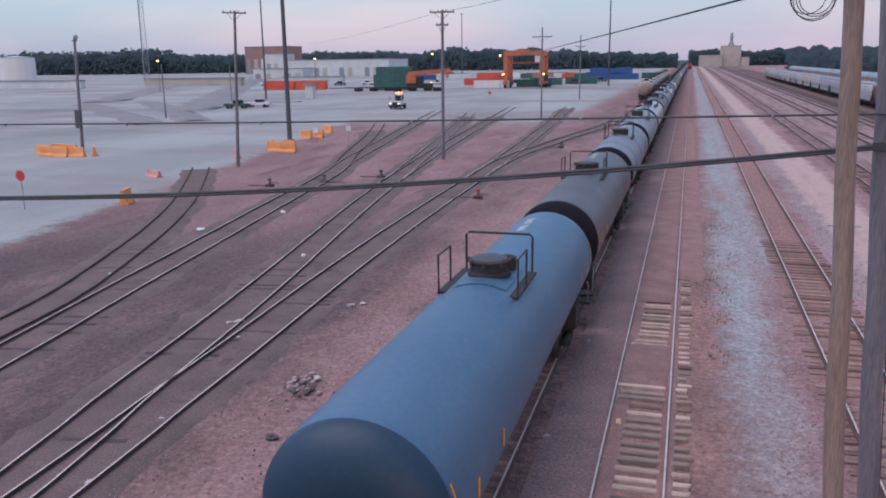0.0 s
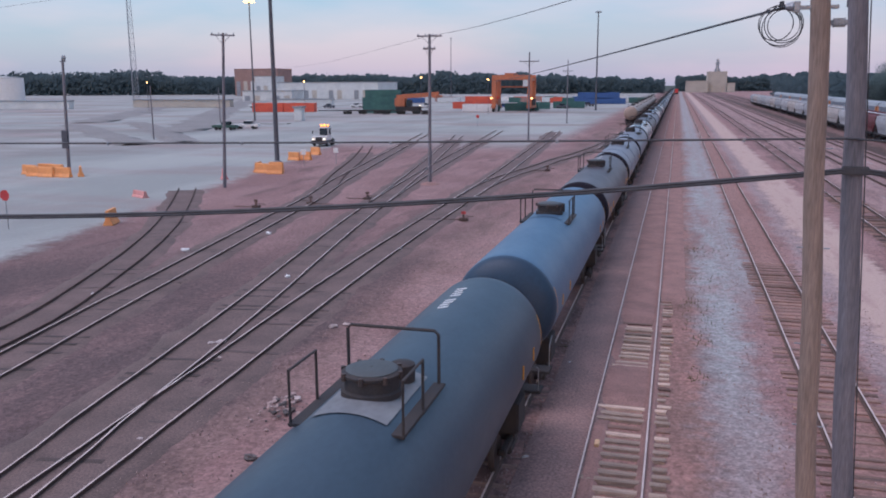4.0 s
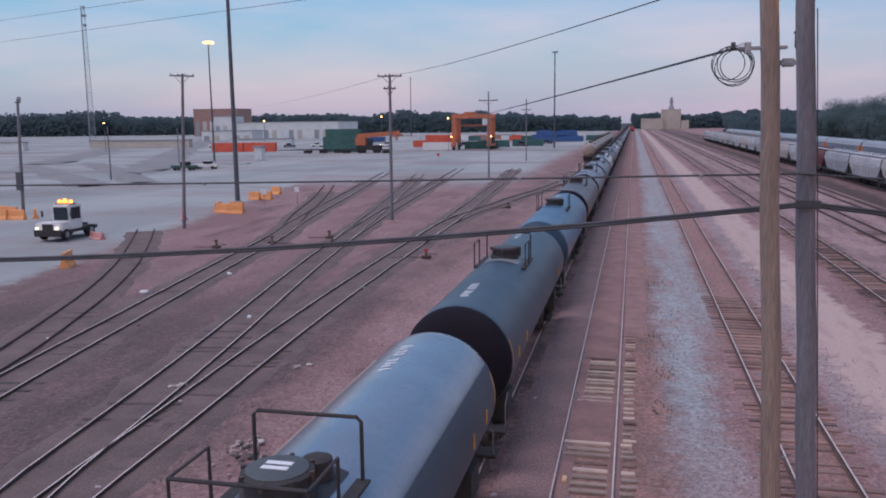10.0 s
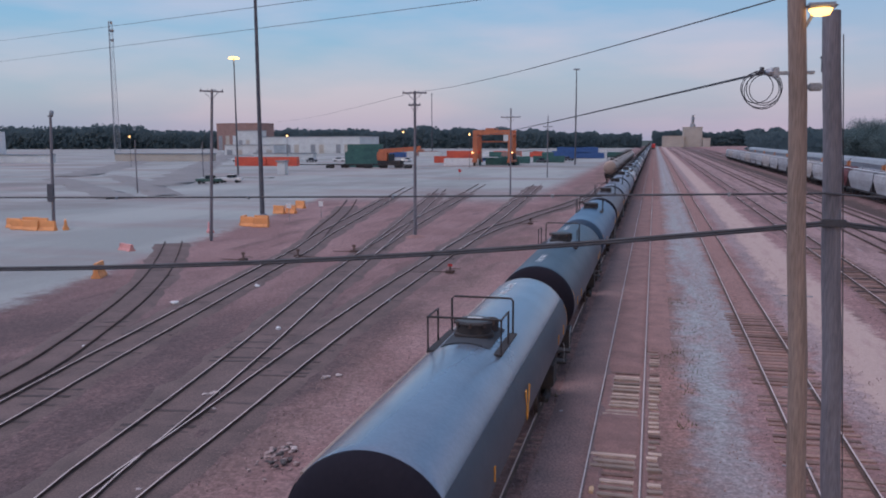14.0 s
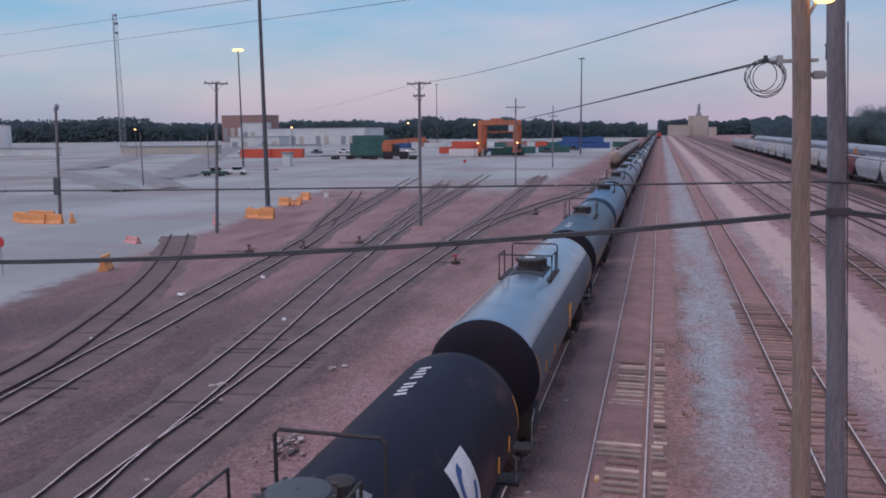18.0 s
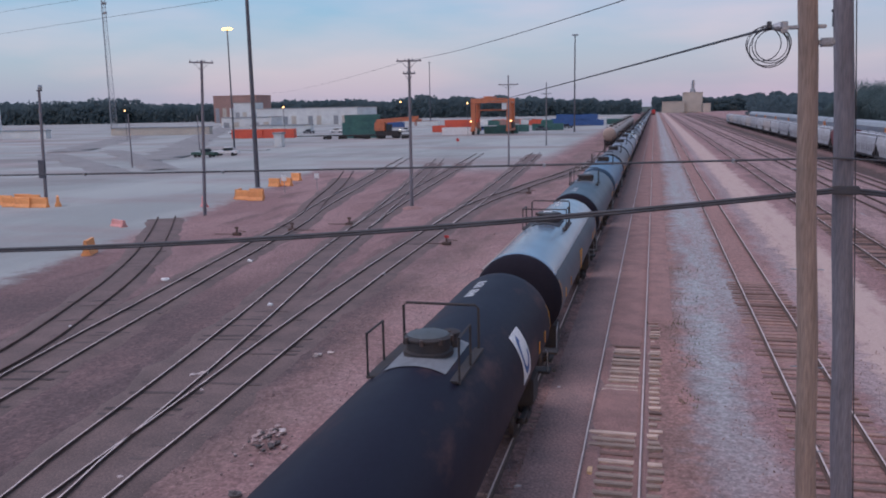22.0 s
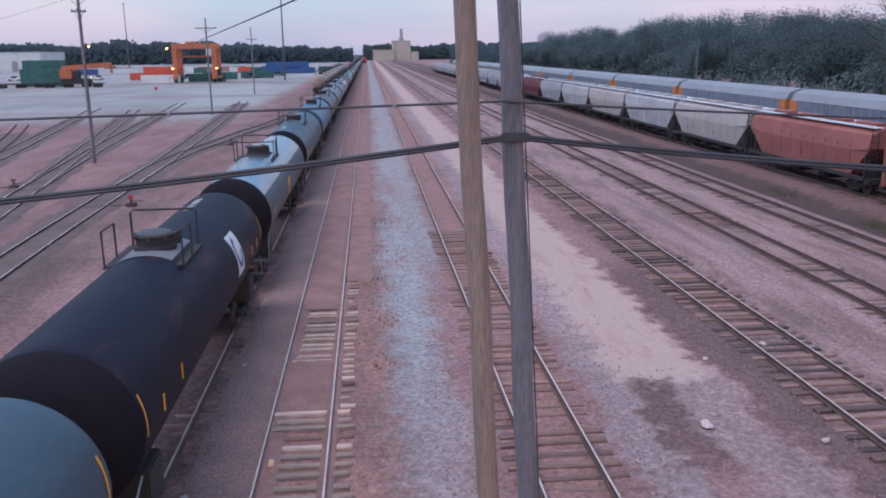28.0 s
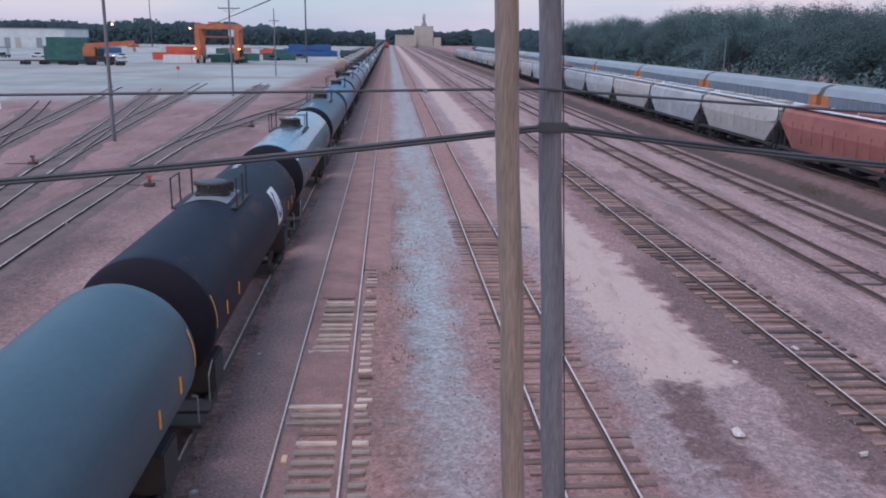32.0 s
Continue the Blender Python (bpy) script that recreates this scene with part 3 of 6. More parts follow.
# ---- tank cars ----
def paint(name, c1, c2, rough=0.44, scale=0.5, spec=0.5):
    return mat(name, c1, c2, rough=rough, scale=scale, bump=0.03, fine=12, grain=0.08, stretch=(1, 0.5, 1), spec=spec)


P_BLUE = paint("blue_tank_paint", (0.075, 0.145, 0.23), (0.062, 0.125, 0.205))
# paint of the slate car, also the shade colour on the pale car's flanks
P_SLATE = paint("slate_paint_and_flank_shade", (0.042, 0.066, 0.092), (0.034, 0.055, 0.08))
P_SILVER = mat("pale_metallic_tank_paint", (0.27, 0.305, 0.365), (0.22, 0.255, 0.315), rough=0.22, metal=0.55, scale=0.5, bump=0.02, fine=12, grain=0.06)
P_JET = paint("black_tank_paint", (0.0115, 0.010, 0.021), (0.075, 0.040, 0.041), scale=0.55, rough=0.55, spec=0.16)
for n in P_JET.node_tree.nodes:
    # rust shows in scattered stains only
    if n.type == "MAP_RANGE" and abs(n.inputs["From Min"].default_value - 0.35) < 0.001:
        n.inputs["From Min"].default_value, n.inputs["From Max"].default_value = 0.53, 0.68
P_TEAL = paint("dark_teal_tank_paint", (0.05, 0.085, 0.11), (0.042, 0.07, 0.095))
P_NAVY = paint("navy_tank_paint", (0.030, 0.055, 0.09), (0.025, 0.047, 0.08), spec=0.25)
P_BROWN = paint("grey_brown_tank_paint", (0.10, 0.085, 0.095), (0.075, 0.065, 0.075))
P_GREY = paint("grey_tank_paint", (0.20, 0.21, 0.25), (0.15, 0.16, 0.20))
P_TAN = paint("tan_tank_paint", (0.36, 0.26, 0.205), (0.29, 0.21, 0.17))
P_HEAD = paint("black_tank_head", (0.013, 0.011, 0.017), (0.018, 0.015, 0.021), rough=0.85, spec=0.12)
P_LID = paint("grey_green_lid_paint", (0.05, 0.058, 0.064), (0.075, 0.085, 0.09), rough=0.6)
P_PAD_DARK = paint("dark_tar_pad", (0.045, 0.05, 0.06), (0.07, 0.075, 0.085), rough=0.8, spec=0.2)
P_PAD = paint("pale_walkway_pad", (0.25, 0.265, 0.28), (0.13, 0.135, 0.15), rough=0.7)


def truck_parts(root, y):
    """One railway truck: two side frames, a bolster, two axles with wheels."""
    for s in (-1, 1):
        part("side_frame", boxes((s * 1.0 - 0.07, s * 1.0 + 0.07, y - 1.15, y + 1.15, 0.62, 0.82), (s * 1.0 - 0.07, s * 1.0 + 0.07, y - 0.45, y + 0.45, 0.38, 0.62), bevel=0.03), M_BLACK, root)
    part("bolster", boxes((-1.1, 1.1, y - 0.2, y + 0.2, 0.65, 1.0), bevel=0.03), M_BLACK, root)
    wheel = lathe([(-0.07, 0.2), (-0.065, 0.46), (-0.02, 0.47), (0.04, 0.45), (0.07, 0.44), (0.075, 0.2)], 20, "x")
    for dy in (-0.9, 0.9):
        ax = fix(part("axle", lathe([(-1.0, 0.08), (1.0, 0.08)], 8, "x"), M_WHEEL, root))
        ax.location = (0, y + dy, 0.63)
        for s in (-1, 1):
            smooth(fix(part("wheel", moved(wheel, s * 0.755, 0, 0), M_WHEEL, ax)))


def tank_car(name, label, colour, length=18.0, rail_side=1, bands=(), plate=False, pad=P_PAD, full=True, head=None, marks="f", hatch=0.0, chevron=False):
    root = thing(name, Matrix(), label, "tank car", "tank cars of the train")
    half, r, zc = length / 2, 1.50, 2.93
    cap = 0.62
    body = [(-half + cap, r), (-half + cap + 0.05, r + 0.012), (-half + cap + 0.3, r + 0.012), (half - cap - 0.3, r + 0.012), (half - cap - 0.05, r + 0.012), (half - cap, r)]
    smooth(fix(part("tank", moved(lathe(body, 48), 0, 0, zc), colour, root)))
    dome = [(-0.10, r + 0.004), (0, r + 0.004)] + [(cap * math.sin(a), (r + 0.004) * math.cos(a) ** 0.75) for a in [radians(d) for d in (12, 25, 38, 50, 62, 74, 84)]] + [(cap, 0.02)]
    for s in (-1, 1):
        pts = moved(lathe([(s * (half - cap + u), v) for u, v in dome], 48), 0, 0, zc)
        smooth(fix(part("tank_head", pts, head or P_HEAD, root, "dished black tank end")))
    for y in bands:
        smooth(fix(part("jacket_band", moved(lathe([(y - 0.09, r), (y - 0.09, r + 0.03), (y + 0.09, r + 0.03), (y + 0.09, r)], 48), 0, 0, zc), colour, root)))
    # walkway pad, hatch, housing
    top = zc + r
    for s in (-1, 1):
        truck_parts(root, s * (half - 1.9))
        part("saddle", boxes((-1.25, 1.25, s * (half - 1.9) - 0.5, s * (half - 1.9) + 0.5, 0.95, 1.75), bevel=0.04), M_BLACK, root)
        part("stub_sill", boxes((-0.25, 0.25, min(s * (half - 4), s * (half + 0.3)), max(s * (half - 4), s * (half + 0.3)), 0.9, 1.3), bevel=0.02), M_BLACK, root)
        part("coupler", boxes((-0.12, 0.12, min(s * (half + 0.25), s * (half + 0.68)), max(s * (half + 0.25), s * (half + 0.68)), 0.85, 1.1), bevel=0.03), M_WHEEL, root)
        part("end_platform", boxes((-1.45, 1.45, s * half - 0.3, s * half + 0.25, 1.22, 1.30), bevel=0.01), M_BLACK, root)
    if not full:
        part("hatch_housing", moved(lathe([(0, 0.5), (0.42, 0.5), (0.46, 0.4), (0.46, 0.02)], 16, "z"), 0, 0, top - 0.02), M_BLACK, root)
        smooth(root.children[-1])
        part("walkway", boxes((-1.15, 1.15, -1.2, 1.2, top - 0.22, top - 0.12)), M_BLACK, root)
        for sy in (-1, 1):
            part("handrail", tube([(-1.0, sy * 1.1, top - 0.2), (-1.0, sy * 1.1, top + 0.8), (1.0, sy * 1.1, top + 0.8), (1.0, sy * 1.1, top - 0.2)], 0.03, 5), M_BLACK, root)
        return root
    verts, faces = [], []
    for j, y in enumerate((hatch - 1.0, hatch - 0.5, hatch + 0.6, hatch + 1.15)):
        for i in range(9):
            a = radians(-24 + 6 * i)
            verts.append(((r + 0.03) * math.sin(a), y, zc + (r + 0.03) * math.cos(a)))
    for j in range(3):
        for i in range(8):
            faces.append((j * 9 + i, j * 9 + i + 1, j * 9 + i + 10, j * 9 + i + 9))
    smooth(part("walkway_pad", (verts, faces), pad, root, "worn pad round the hatch"), 60)
    manway = smooth(fix(part("manway", moved(lathe([(0, 0.52), (0.10, 0.52), (0.12, 0.46), (0.32, 0.46), (0.34, 0.50), (0.38, 0.50), (0.42, 0.40), (0.45, 0.02)], 24, "z"), 0, hatch + 0.05, top - 0.03), M_BLACK, root, "black round hatch housing")))
    smooth(fix(part("lid", moved(lathe([(0, 0.43), (0.03, 0.43), (0.055, 0.36), (0.06, 0.02)], 24, "z"), 0, hatch + 0.05, top + 0.36), P_LID, manway, "grey-green hatch lid")))
    smooth(fix(part("valve_housing", moved(lathe([(0, 0.22), (0.3, 0.22), (0.33, 0.16), (0.34, 0.02)], 16, "z"), 0.3, hatch + 0.72, top - 0.03), M_BLACK, root)))
    part("vent", boxes((-0.5, -0.32, hatch + 0.6, hatch + 0.78, top - 0.05, top + 0.22), bevel=0.03), M_STEEL, root)
    for a in [k * math.pi / 4 for k in range(8)]:
        part("hatch_bolt", moved(lathe([(0, 0.045), (0.12, 0.04)], 6, "z"), 0.5 * math.cos(a), hatch + 0.05 + 0.5 * math.sin(a), top + 0.26), M_WHEEL, manway)
    z0 = zc + r * math.cos(radians(40))
    zt = top + 0.66
    for s in (-1, 1):
        part("walkway", boxes((min(s * 0.55, s * 0.95), max(s * 0.55, s * 0.95), hatch - 1.15, hatch + 1.15, z0 + 0.12, z0 + 0.17), bevel=0.01), M_BLACK, root, "black grating beside the hatch")
        for y in (-0.85, 0.85):
            part("walkway_bracket", boxes((min(s * 0.7, s * 0.9), max(s * 0.7, s * 0.9), hatch + y - 0.05, hatch + y + 0.05, z0 - 0.15, z0 + 0.12)), M_BLACK, root)
        # side rails stand over the grating, one hoop spans the far end
        part("side_rail", join(tube([(s * 0.92, hatch - 1.1, z0 + 0.1), (s * 0.92, hatch - 1.1, zt), (s * 0.92, hatch - 0.1, zt), (s * 0.92, hatch - 0.1, z0 + 0.1)], 0.028, 6)), M_BLACK, root, "black bent-pipe side rail")
        for y in (-half + 1.9, -half / 2 - 0.8, half / 2 + 1.2, half - 1.9):
            part("reflector", boxes((s * (r + 0.022) - 0.01, s * (r + 0.022) + 0.01, y - 0.035, y + 0.035, zc - 0.2, zc + 0.12)), M_YELLOW, root, "orange reflective strip")
        part("grab_iron", tube([(s * 1.38, -half + 0.2, 1.3), (s * 1.38, -half + 0.2, 1.9), (s * 1.38, -half + 0.62, 2.1)], 0.018, 5), M_STEEL, root, "bent grab iron")
        part("grab_iron", tube([(s * 1.38, half - 0.2, 1.3), (s * 1.38, half - 0.2, 1.9), (s * 1.38, half - 0.62, 2.1)], 0.018, 5), M_STEEL, root, "bent grab iron")
        # curved strips at the rim of each end
        for e in (-1, 1):
            arc, rr = [], r + 0.022
            for k in range(6):
                q = radians(66 + 6 * k)
                arc += [(s * rr * math.sin(q), e * (half - cap - 0.16), zc + rr * math.cos(q)), (s * rr * math.sin(q), e * (half - cap - 0.09), zc + rr * math.cos(q))]
            part("rim_strip", (arc, [(2 * k, 2 * k + 1, 2 * k + 3, 2 * k + 2) for k in range(5)]), M_YELLOW, root, "orange reflective strip at the tank rim")
    h = hatch + 1.1
    part("end_hoop", tube([(-0.84, h, z0 + 0.1), (-0.84, h, top + 0.70), (-0.77, h, top + 0.77), (0.77, h, top + 0.77), (0.84, h, top + 0.70), (0.84, h, z0 + 0.1)], 0.03, 6), M_BLACK, root, "black bent-pipe handrail")
    smooth(fix(part("brake_wheel", moved(lathe([(-0.02, 0.27), (0.02, 0.27), (0.02, 0.22), (-0.02, 0.22)], 20), 0.9, half + 0.2, 2.0), M_BLACK, root)))
    part("brake_cylinder", moved(lathe([(-0.5, 0.14), (0.5, 0.14)], 12), -0.5, -3.2, 1.1), M_BLACK, root)
    if marks:
        # white stencilled bars along the roof at both ends
        for y0, mid in [((half - 3.7, -11), (-half + 1.9, -3))[k == 'r'] for k in marks]:
            for i in range(9):
                if i == 4:
                    continue
                y, a, b, rr = y0 + 0.22 * i, radians(mid - 5.0), radians(mid + 5.0 - 2.0 * (i % 3 == 1)), r + 0.02
                v = [(rr * math.sin(q), yy, zc + rr * math.cos(q)) for yy in (y, y + 0.105) for q in (a, b)]
                part("mark_bar", (v, [(0, 1, 3, 2)]), M_WHITE, root, "white stencilled mark")
    if chevron:
        part("front_rail", tube([(-0.92, hatch - 1.1, zt), (0.92, hatch - 1.1, zt)], 0.028, 6), M_BLACK, root, "black pipe rail before the hatch")
        for k in (-1, 1):
            part("lid_mark", boxes((-0.19, 0.19, hatch + 0.05 + 0.08 * k - 0.05, hatch + 0.05 + 0.08 * k + 0.05, top + 0.415, top + 0.426)), M_WHITE, manway, "white painted bar on the lid")
        # shade and mirrored dark ground on the lower flank, put in as slate shells
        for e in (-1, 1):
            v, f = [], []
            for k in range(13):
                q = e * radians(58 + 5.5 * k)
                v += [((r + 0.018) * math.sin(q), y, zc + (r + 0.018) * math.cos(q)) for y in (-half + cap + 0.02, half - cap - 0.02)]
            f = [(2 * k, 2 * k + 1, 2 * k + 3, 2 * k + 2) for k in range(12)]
            smooth(part("flank_panel", (v, f), P_SLATE, root, "slate shell imitating shade on the lower flank"), 60)
        q = radians(-58)
        part("side_pipe", tube([((r + 0.05) * math.sin(q), y, zc + (r + 0.05) * math.cos(q)) for y in (-half + 1.0, 0, half - 1.0)], 0.045, 8), P_TAN, root, "thin tan pipe along the flank")
        for k in (-1, 1):
            b, rr = bmesh.new(), r + 0.02
            box(b, rr - 0.012, rr + 0.012, -0.05, 0.05, -0.42, 0.42, m=Matrix.Translation((0, -1.04 + k * 0.16, zc + 0.02)) @ Matrix.Rotation(radians(-k * 20), 4, "X"))
            part("chevron_bar", b, M_YELLOW, root, "slanted orange strip on the flank")
    if plate:
        rr, v, f = r + 0.02, [], []
        for j, y in enumerate((2.65, 3.75)):
            for i in range(9):
                a = radians(49 + 6 * i)
                v.append((rr * math.sin(a), y, zc + rr * math.cos(a)))
        f = [(i, i + 1, i + 10, i + 9) for i in range(8)]
        smooth(part("placard", (v, f), M_WHITE, root, "white rectangular panel on the flank"), 60)
        rr += 0.008
        v = []
        for k in range(20):
            w = 2 * math.pi * k / 20
            for q in (0.55, 0.36):
                a = radians(72) + 0.33 * q / 0.55 * math.sin(w) * 1.0
                v.append((rr * math.sin(a), 3.2 + q * 0.75 * math.cos(w), zc + rr * math.cos(a)))
        f = [(2 * k, 2 * k + 1, 2 * ((k + 1) % 20) + 1, 2 * ((k + 1) % 20)) for k in range(15)]
        part("emblem", (v, f), M_BLUE, root, "plain blue broken ring")
    return root


# seconds and how far the train has rolled
ROLL = [(0, 0.0), (1, 3.2), (2, 6.4), (3, 9.75), (4, 13.05), (4.5, 14.6), (6.5, 20.7), (7, 22.2), (8, 25.15), (9, 28.05), (10, 30.8), (11, 33.4), (12, 35.9), (13, 38.3), (14, 40.65), (14.5, 41.8), (16.5, 46.2), (17, 47.25), (18, 49.4), (19, 51.4), (20, 53.35), (21, 55.2), (22, 57.0), (23, 58.65), (24, 60.2), (24.5, 61.0), (26.5, 64.2), (27, 64.7), (28, 64.9), (29, 65.0), (30, 65.5), (31, 67.6), (32, 69.8)]
TRAIN = []


def place(car, y):
    car.matrix_basis = Matrix.Translation((X_TRAIN, y, 0))
    TRAIN.append((car, y))
    return car


place(tank_car("tank_car", "blue glossy tank car with dark blue ends on the rails", P_BLUE, head=P_NAVY, pad=P_BLUE), 18.6)
place(tank_car("tank_car", "dark slate tank car with black handrails round its hatch", P_SLATE, pad=P_PAD, marks="fr"), -1.0)
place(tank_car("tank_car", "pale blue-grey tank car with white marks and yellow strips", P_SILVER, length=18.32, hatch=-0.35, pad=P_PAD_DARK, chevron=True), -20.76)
place(tank_car("tank_car", "black rust-stained tank car with a white side panel", P_JET, plate=True, length=16.94, hatch=-0.45), -40.45)
place(tank_car("tank_car", "dark teal-grey tank car coupled behind a black one", P_TEAL, marks="", head=P_TEAL, hatch=0.3, pad=P_TEAL), -58.6)
place(tank_car("tank_car", "grey-brown tank car with black ends", P_BROWN, pad=P_BROWN), 37.6)
place(tank_car("tank_car", "silver-grey tank car with dark jacket bands", P_GREY, bands=(-5.5, 0, 5.5), pad=P_GREY), 56.6)
far_cars = [tank_car("tank_car", "grey tank car far along the train", P_GREY, full=False), tank_car("tank_car", "pale blue-grey tank car far along the train", P_SILVER, full=False), tank_car("tank_car", "grey-brown tank car far along the train", P_BROWN, full=False)]
y = 75.8
for i, c in enumerate(far_cars):
    place(c, y)
    y += 19.2
for i in range(36):
    place(copy_thing(far_cars[(i * 7 + i // 3) % 3], Matrix()), y)
    y += 19.2


# ---- hopper cars and auto carriers on the far right tracks ----
P_BOARD = mat("pale_roof_grating", (0.66, 0.66, 0.68), (0.55, 0.54, 0.55), rough=0.5)


def hopper_car(name, label, colour, length=15.6, height=4.55, trim=None):
    root = thing(name, Matrix(), label, "hopper car", "parked hopper cars")
    h, w = length / 2, 1.55
    cross = [(-w * 0.9, 1.35), (-w, 2.9), (-w * 0.9, 3.95), (-0.6, height - 0.2), (0.6, height - 0.2), (w * 0.9, 3.95), (w, 2.9), (w * 0.9, 1.35)]
    verts, faces = [], []
    for yy, low in ((-h, 3.1), (-h + 1.9, 1.35), (h - 1.9, 1.35), (h, 3.1)):
        verts += [(x, yy, max(z, low if z < 3 else z)) for x, z in cross]
    for j in range(3):
        for k in range(7):
            faces.append((j * 8 + k, j * 8 + k + 1, j * 8 + k + 9, j * 8 + k + 8))
        faces.append((j * 8 + 7, j * 8, j * 8 + 8, j * 8 + 15))
    faces += [tuple(range(8)), tuple(24 + k for k in range(8))[::-1]]
    fix(part("hopper_body", (verts, faces), colour, root))
    for s in (-1, 1):
        for k in range(9):
            yy = -h + 1.9 + (length - 3.8) * k / 8
            part("side_rib", boxes((s * (w - 0.04) - 0.05, s * (w - 0.04) + 0.05, yy - 0.03, yy + 0.03, 1.9, 3.3)), colour, root)
        part("side_sill", boxes((s * w - 0.08, s * w + 0.08, -h + 0.1, h - 0.1, 1.15, 1.4), bevel=0.02), M_BLACK, root)
        truck_parts(root, s * (h - 1.7))
        part("end_ladder", join(*[tube([(-1.4, s * (h + 0.05), z), (-0.95, s * (h + 0.05), z)], 0.02, 5) for z in [1.4 + 0.35 * k for k in range(8)]], tube([(-1.4, s * (h + 0.05), 1.2), (-1.4, s * (h + 0.05), 4.2)], 0.025, 5), tube([(-0.95, s * (h + 0.05), 1.2), (-0.95, s * (h + 0.05), 4.2)], 0.025, 5)), M_BLACK, root)
        part("end_sill", boxes((-1.5, 1.5, s * h - 0.25, s * h + 0.25, 1.0, 1.3), bevel=0.02), M_BLACK, root)
        part("end_frame", boxes((-1.35, -1.2, s * (h - 0.5) - 0.08, s * (h - 0.5) + 0.08, 1.3, 3.2), (1.2, 1.35, s * (h - 0.5) - 0.08, s * (h - 0.5) + 0.08, 1.3, 3.2), (-0.6, 0.6, s * (h - 1.0) - 0.3, s * (h - 1.0) + 0.3, 1.3, 2.4)), M_BLACK, root, "dark end brace and air tank")
        part("running_board", boxes((s * 0.85 - 0.28, s * 0.85 + 0.28, -h + 0.1, h - 0.1, height - 0.22, height - 0.16)), trim or P_BOARD, root, "pale roof walkway")
    for k in range(4):
        yy = -h + 2.4 + (length - 4.8) * k / 3
        part("roof_hatch", boxes((-0.36, 0.36, yy - 1.2, yy + 1.2, height - 0.2, height), bevel=0.05), colour, root)
        part("outlet", boxes((-0.9, 0.9, yy - 0.6, yy + 0.6, 0.55, 1.3), bevel=0.15), M_BLACK, root)
    return root


P_HWHITE = mat("pale_hopper_paint", (0.45, 0.45, 0.46), (0.33, 0.31, 0.315), rough=0.6, scale=0.5)
P_HTAN = mat("tan_hopper_paint", (0.45, 0.40, 0.37), (0.37, 0.32, 0.30), rough=0.6, scale=0.5)
P_HGREY = mat("grey_hopper_paint", (0.36, 0.36, 0.38), (0.28, 0.27, 0.28), rough=0.6, scale=0.5)
P_HRED = mat("red_brown_hopper_paint", (0.34, 0.12, 0.10), (0.26, 0.09, 0.075), rough=0.65, scale=0.5)
P_HMAROON = mat("maroon_hopper_paint", (0.15, 0.03, 0.035), (0.11, 0.025, 0.03), rough=0.6, scale=0.5)
hop = {k: hopper_car("hopper_car", lab, col) for k, (lab, col) in {"w": ("white-grey covered hopper car with a ribbed flank", P_HWHITE), "t": ("tan covered hopper car with dark end braces", P_HTAN), "g": ("grey covered hopper car", P_HGREY), "r": ("red-brown covered hopper car with a white roof walkway", P_HRED), "m": ("dark maroon hopper car", P_HMAROON)}.items()}
hop["r"].matrix_basis = Matrix.Translation((33.5, 58.25, 0))
used, y = {"r"}, 74.75
for k in "twtwgmwtggwtwgtwgwtg":
    if k in used:
        copy_thing(hop[k], Matrix.Translation((33.5, y, 0)))
    else:
        hop[k].matrix_basis, _ = Matrix.Translation((33.5, y, 0)), used.add(k)
    y += 16.2


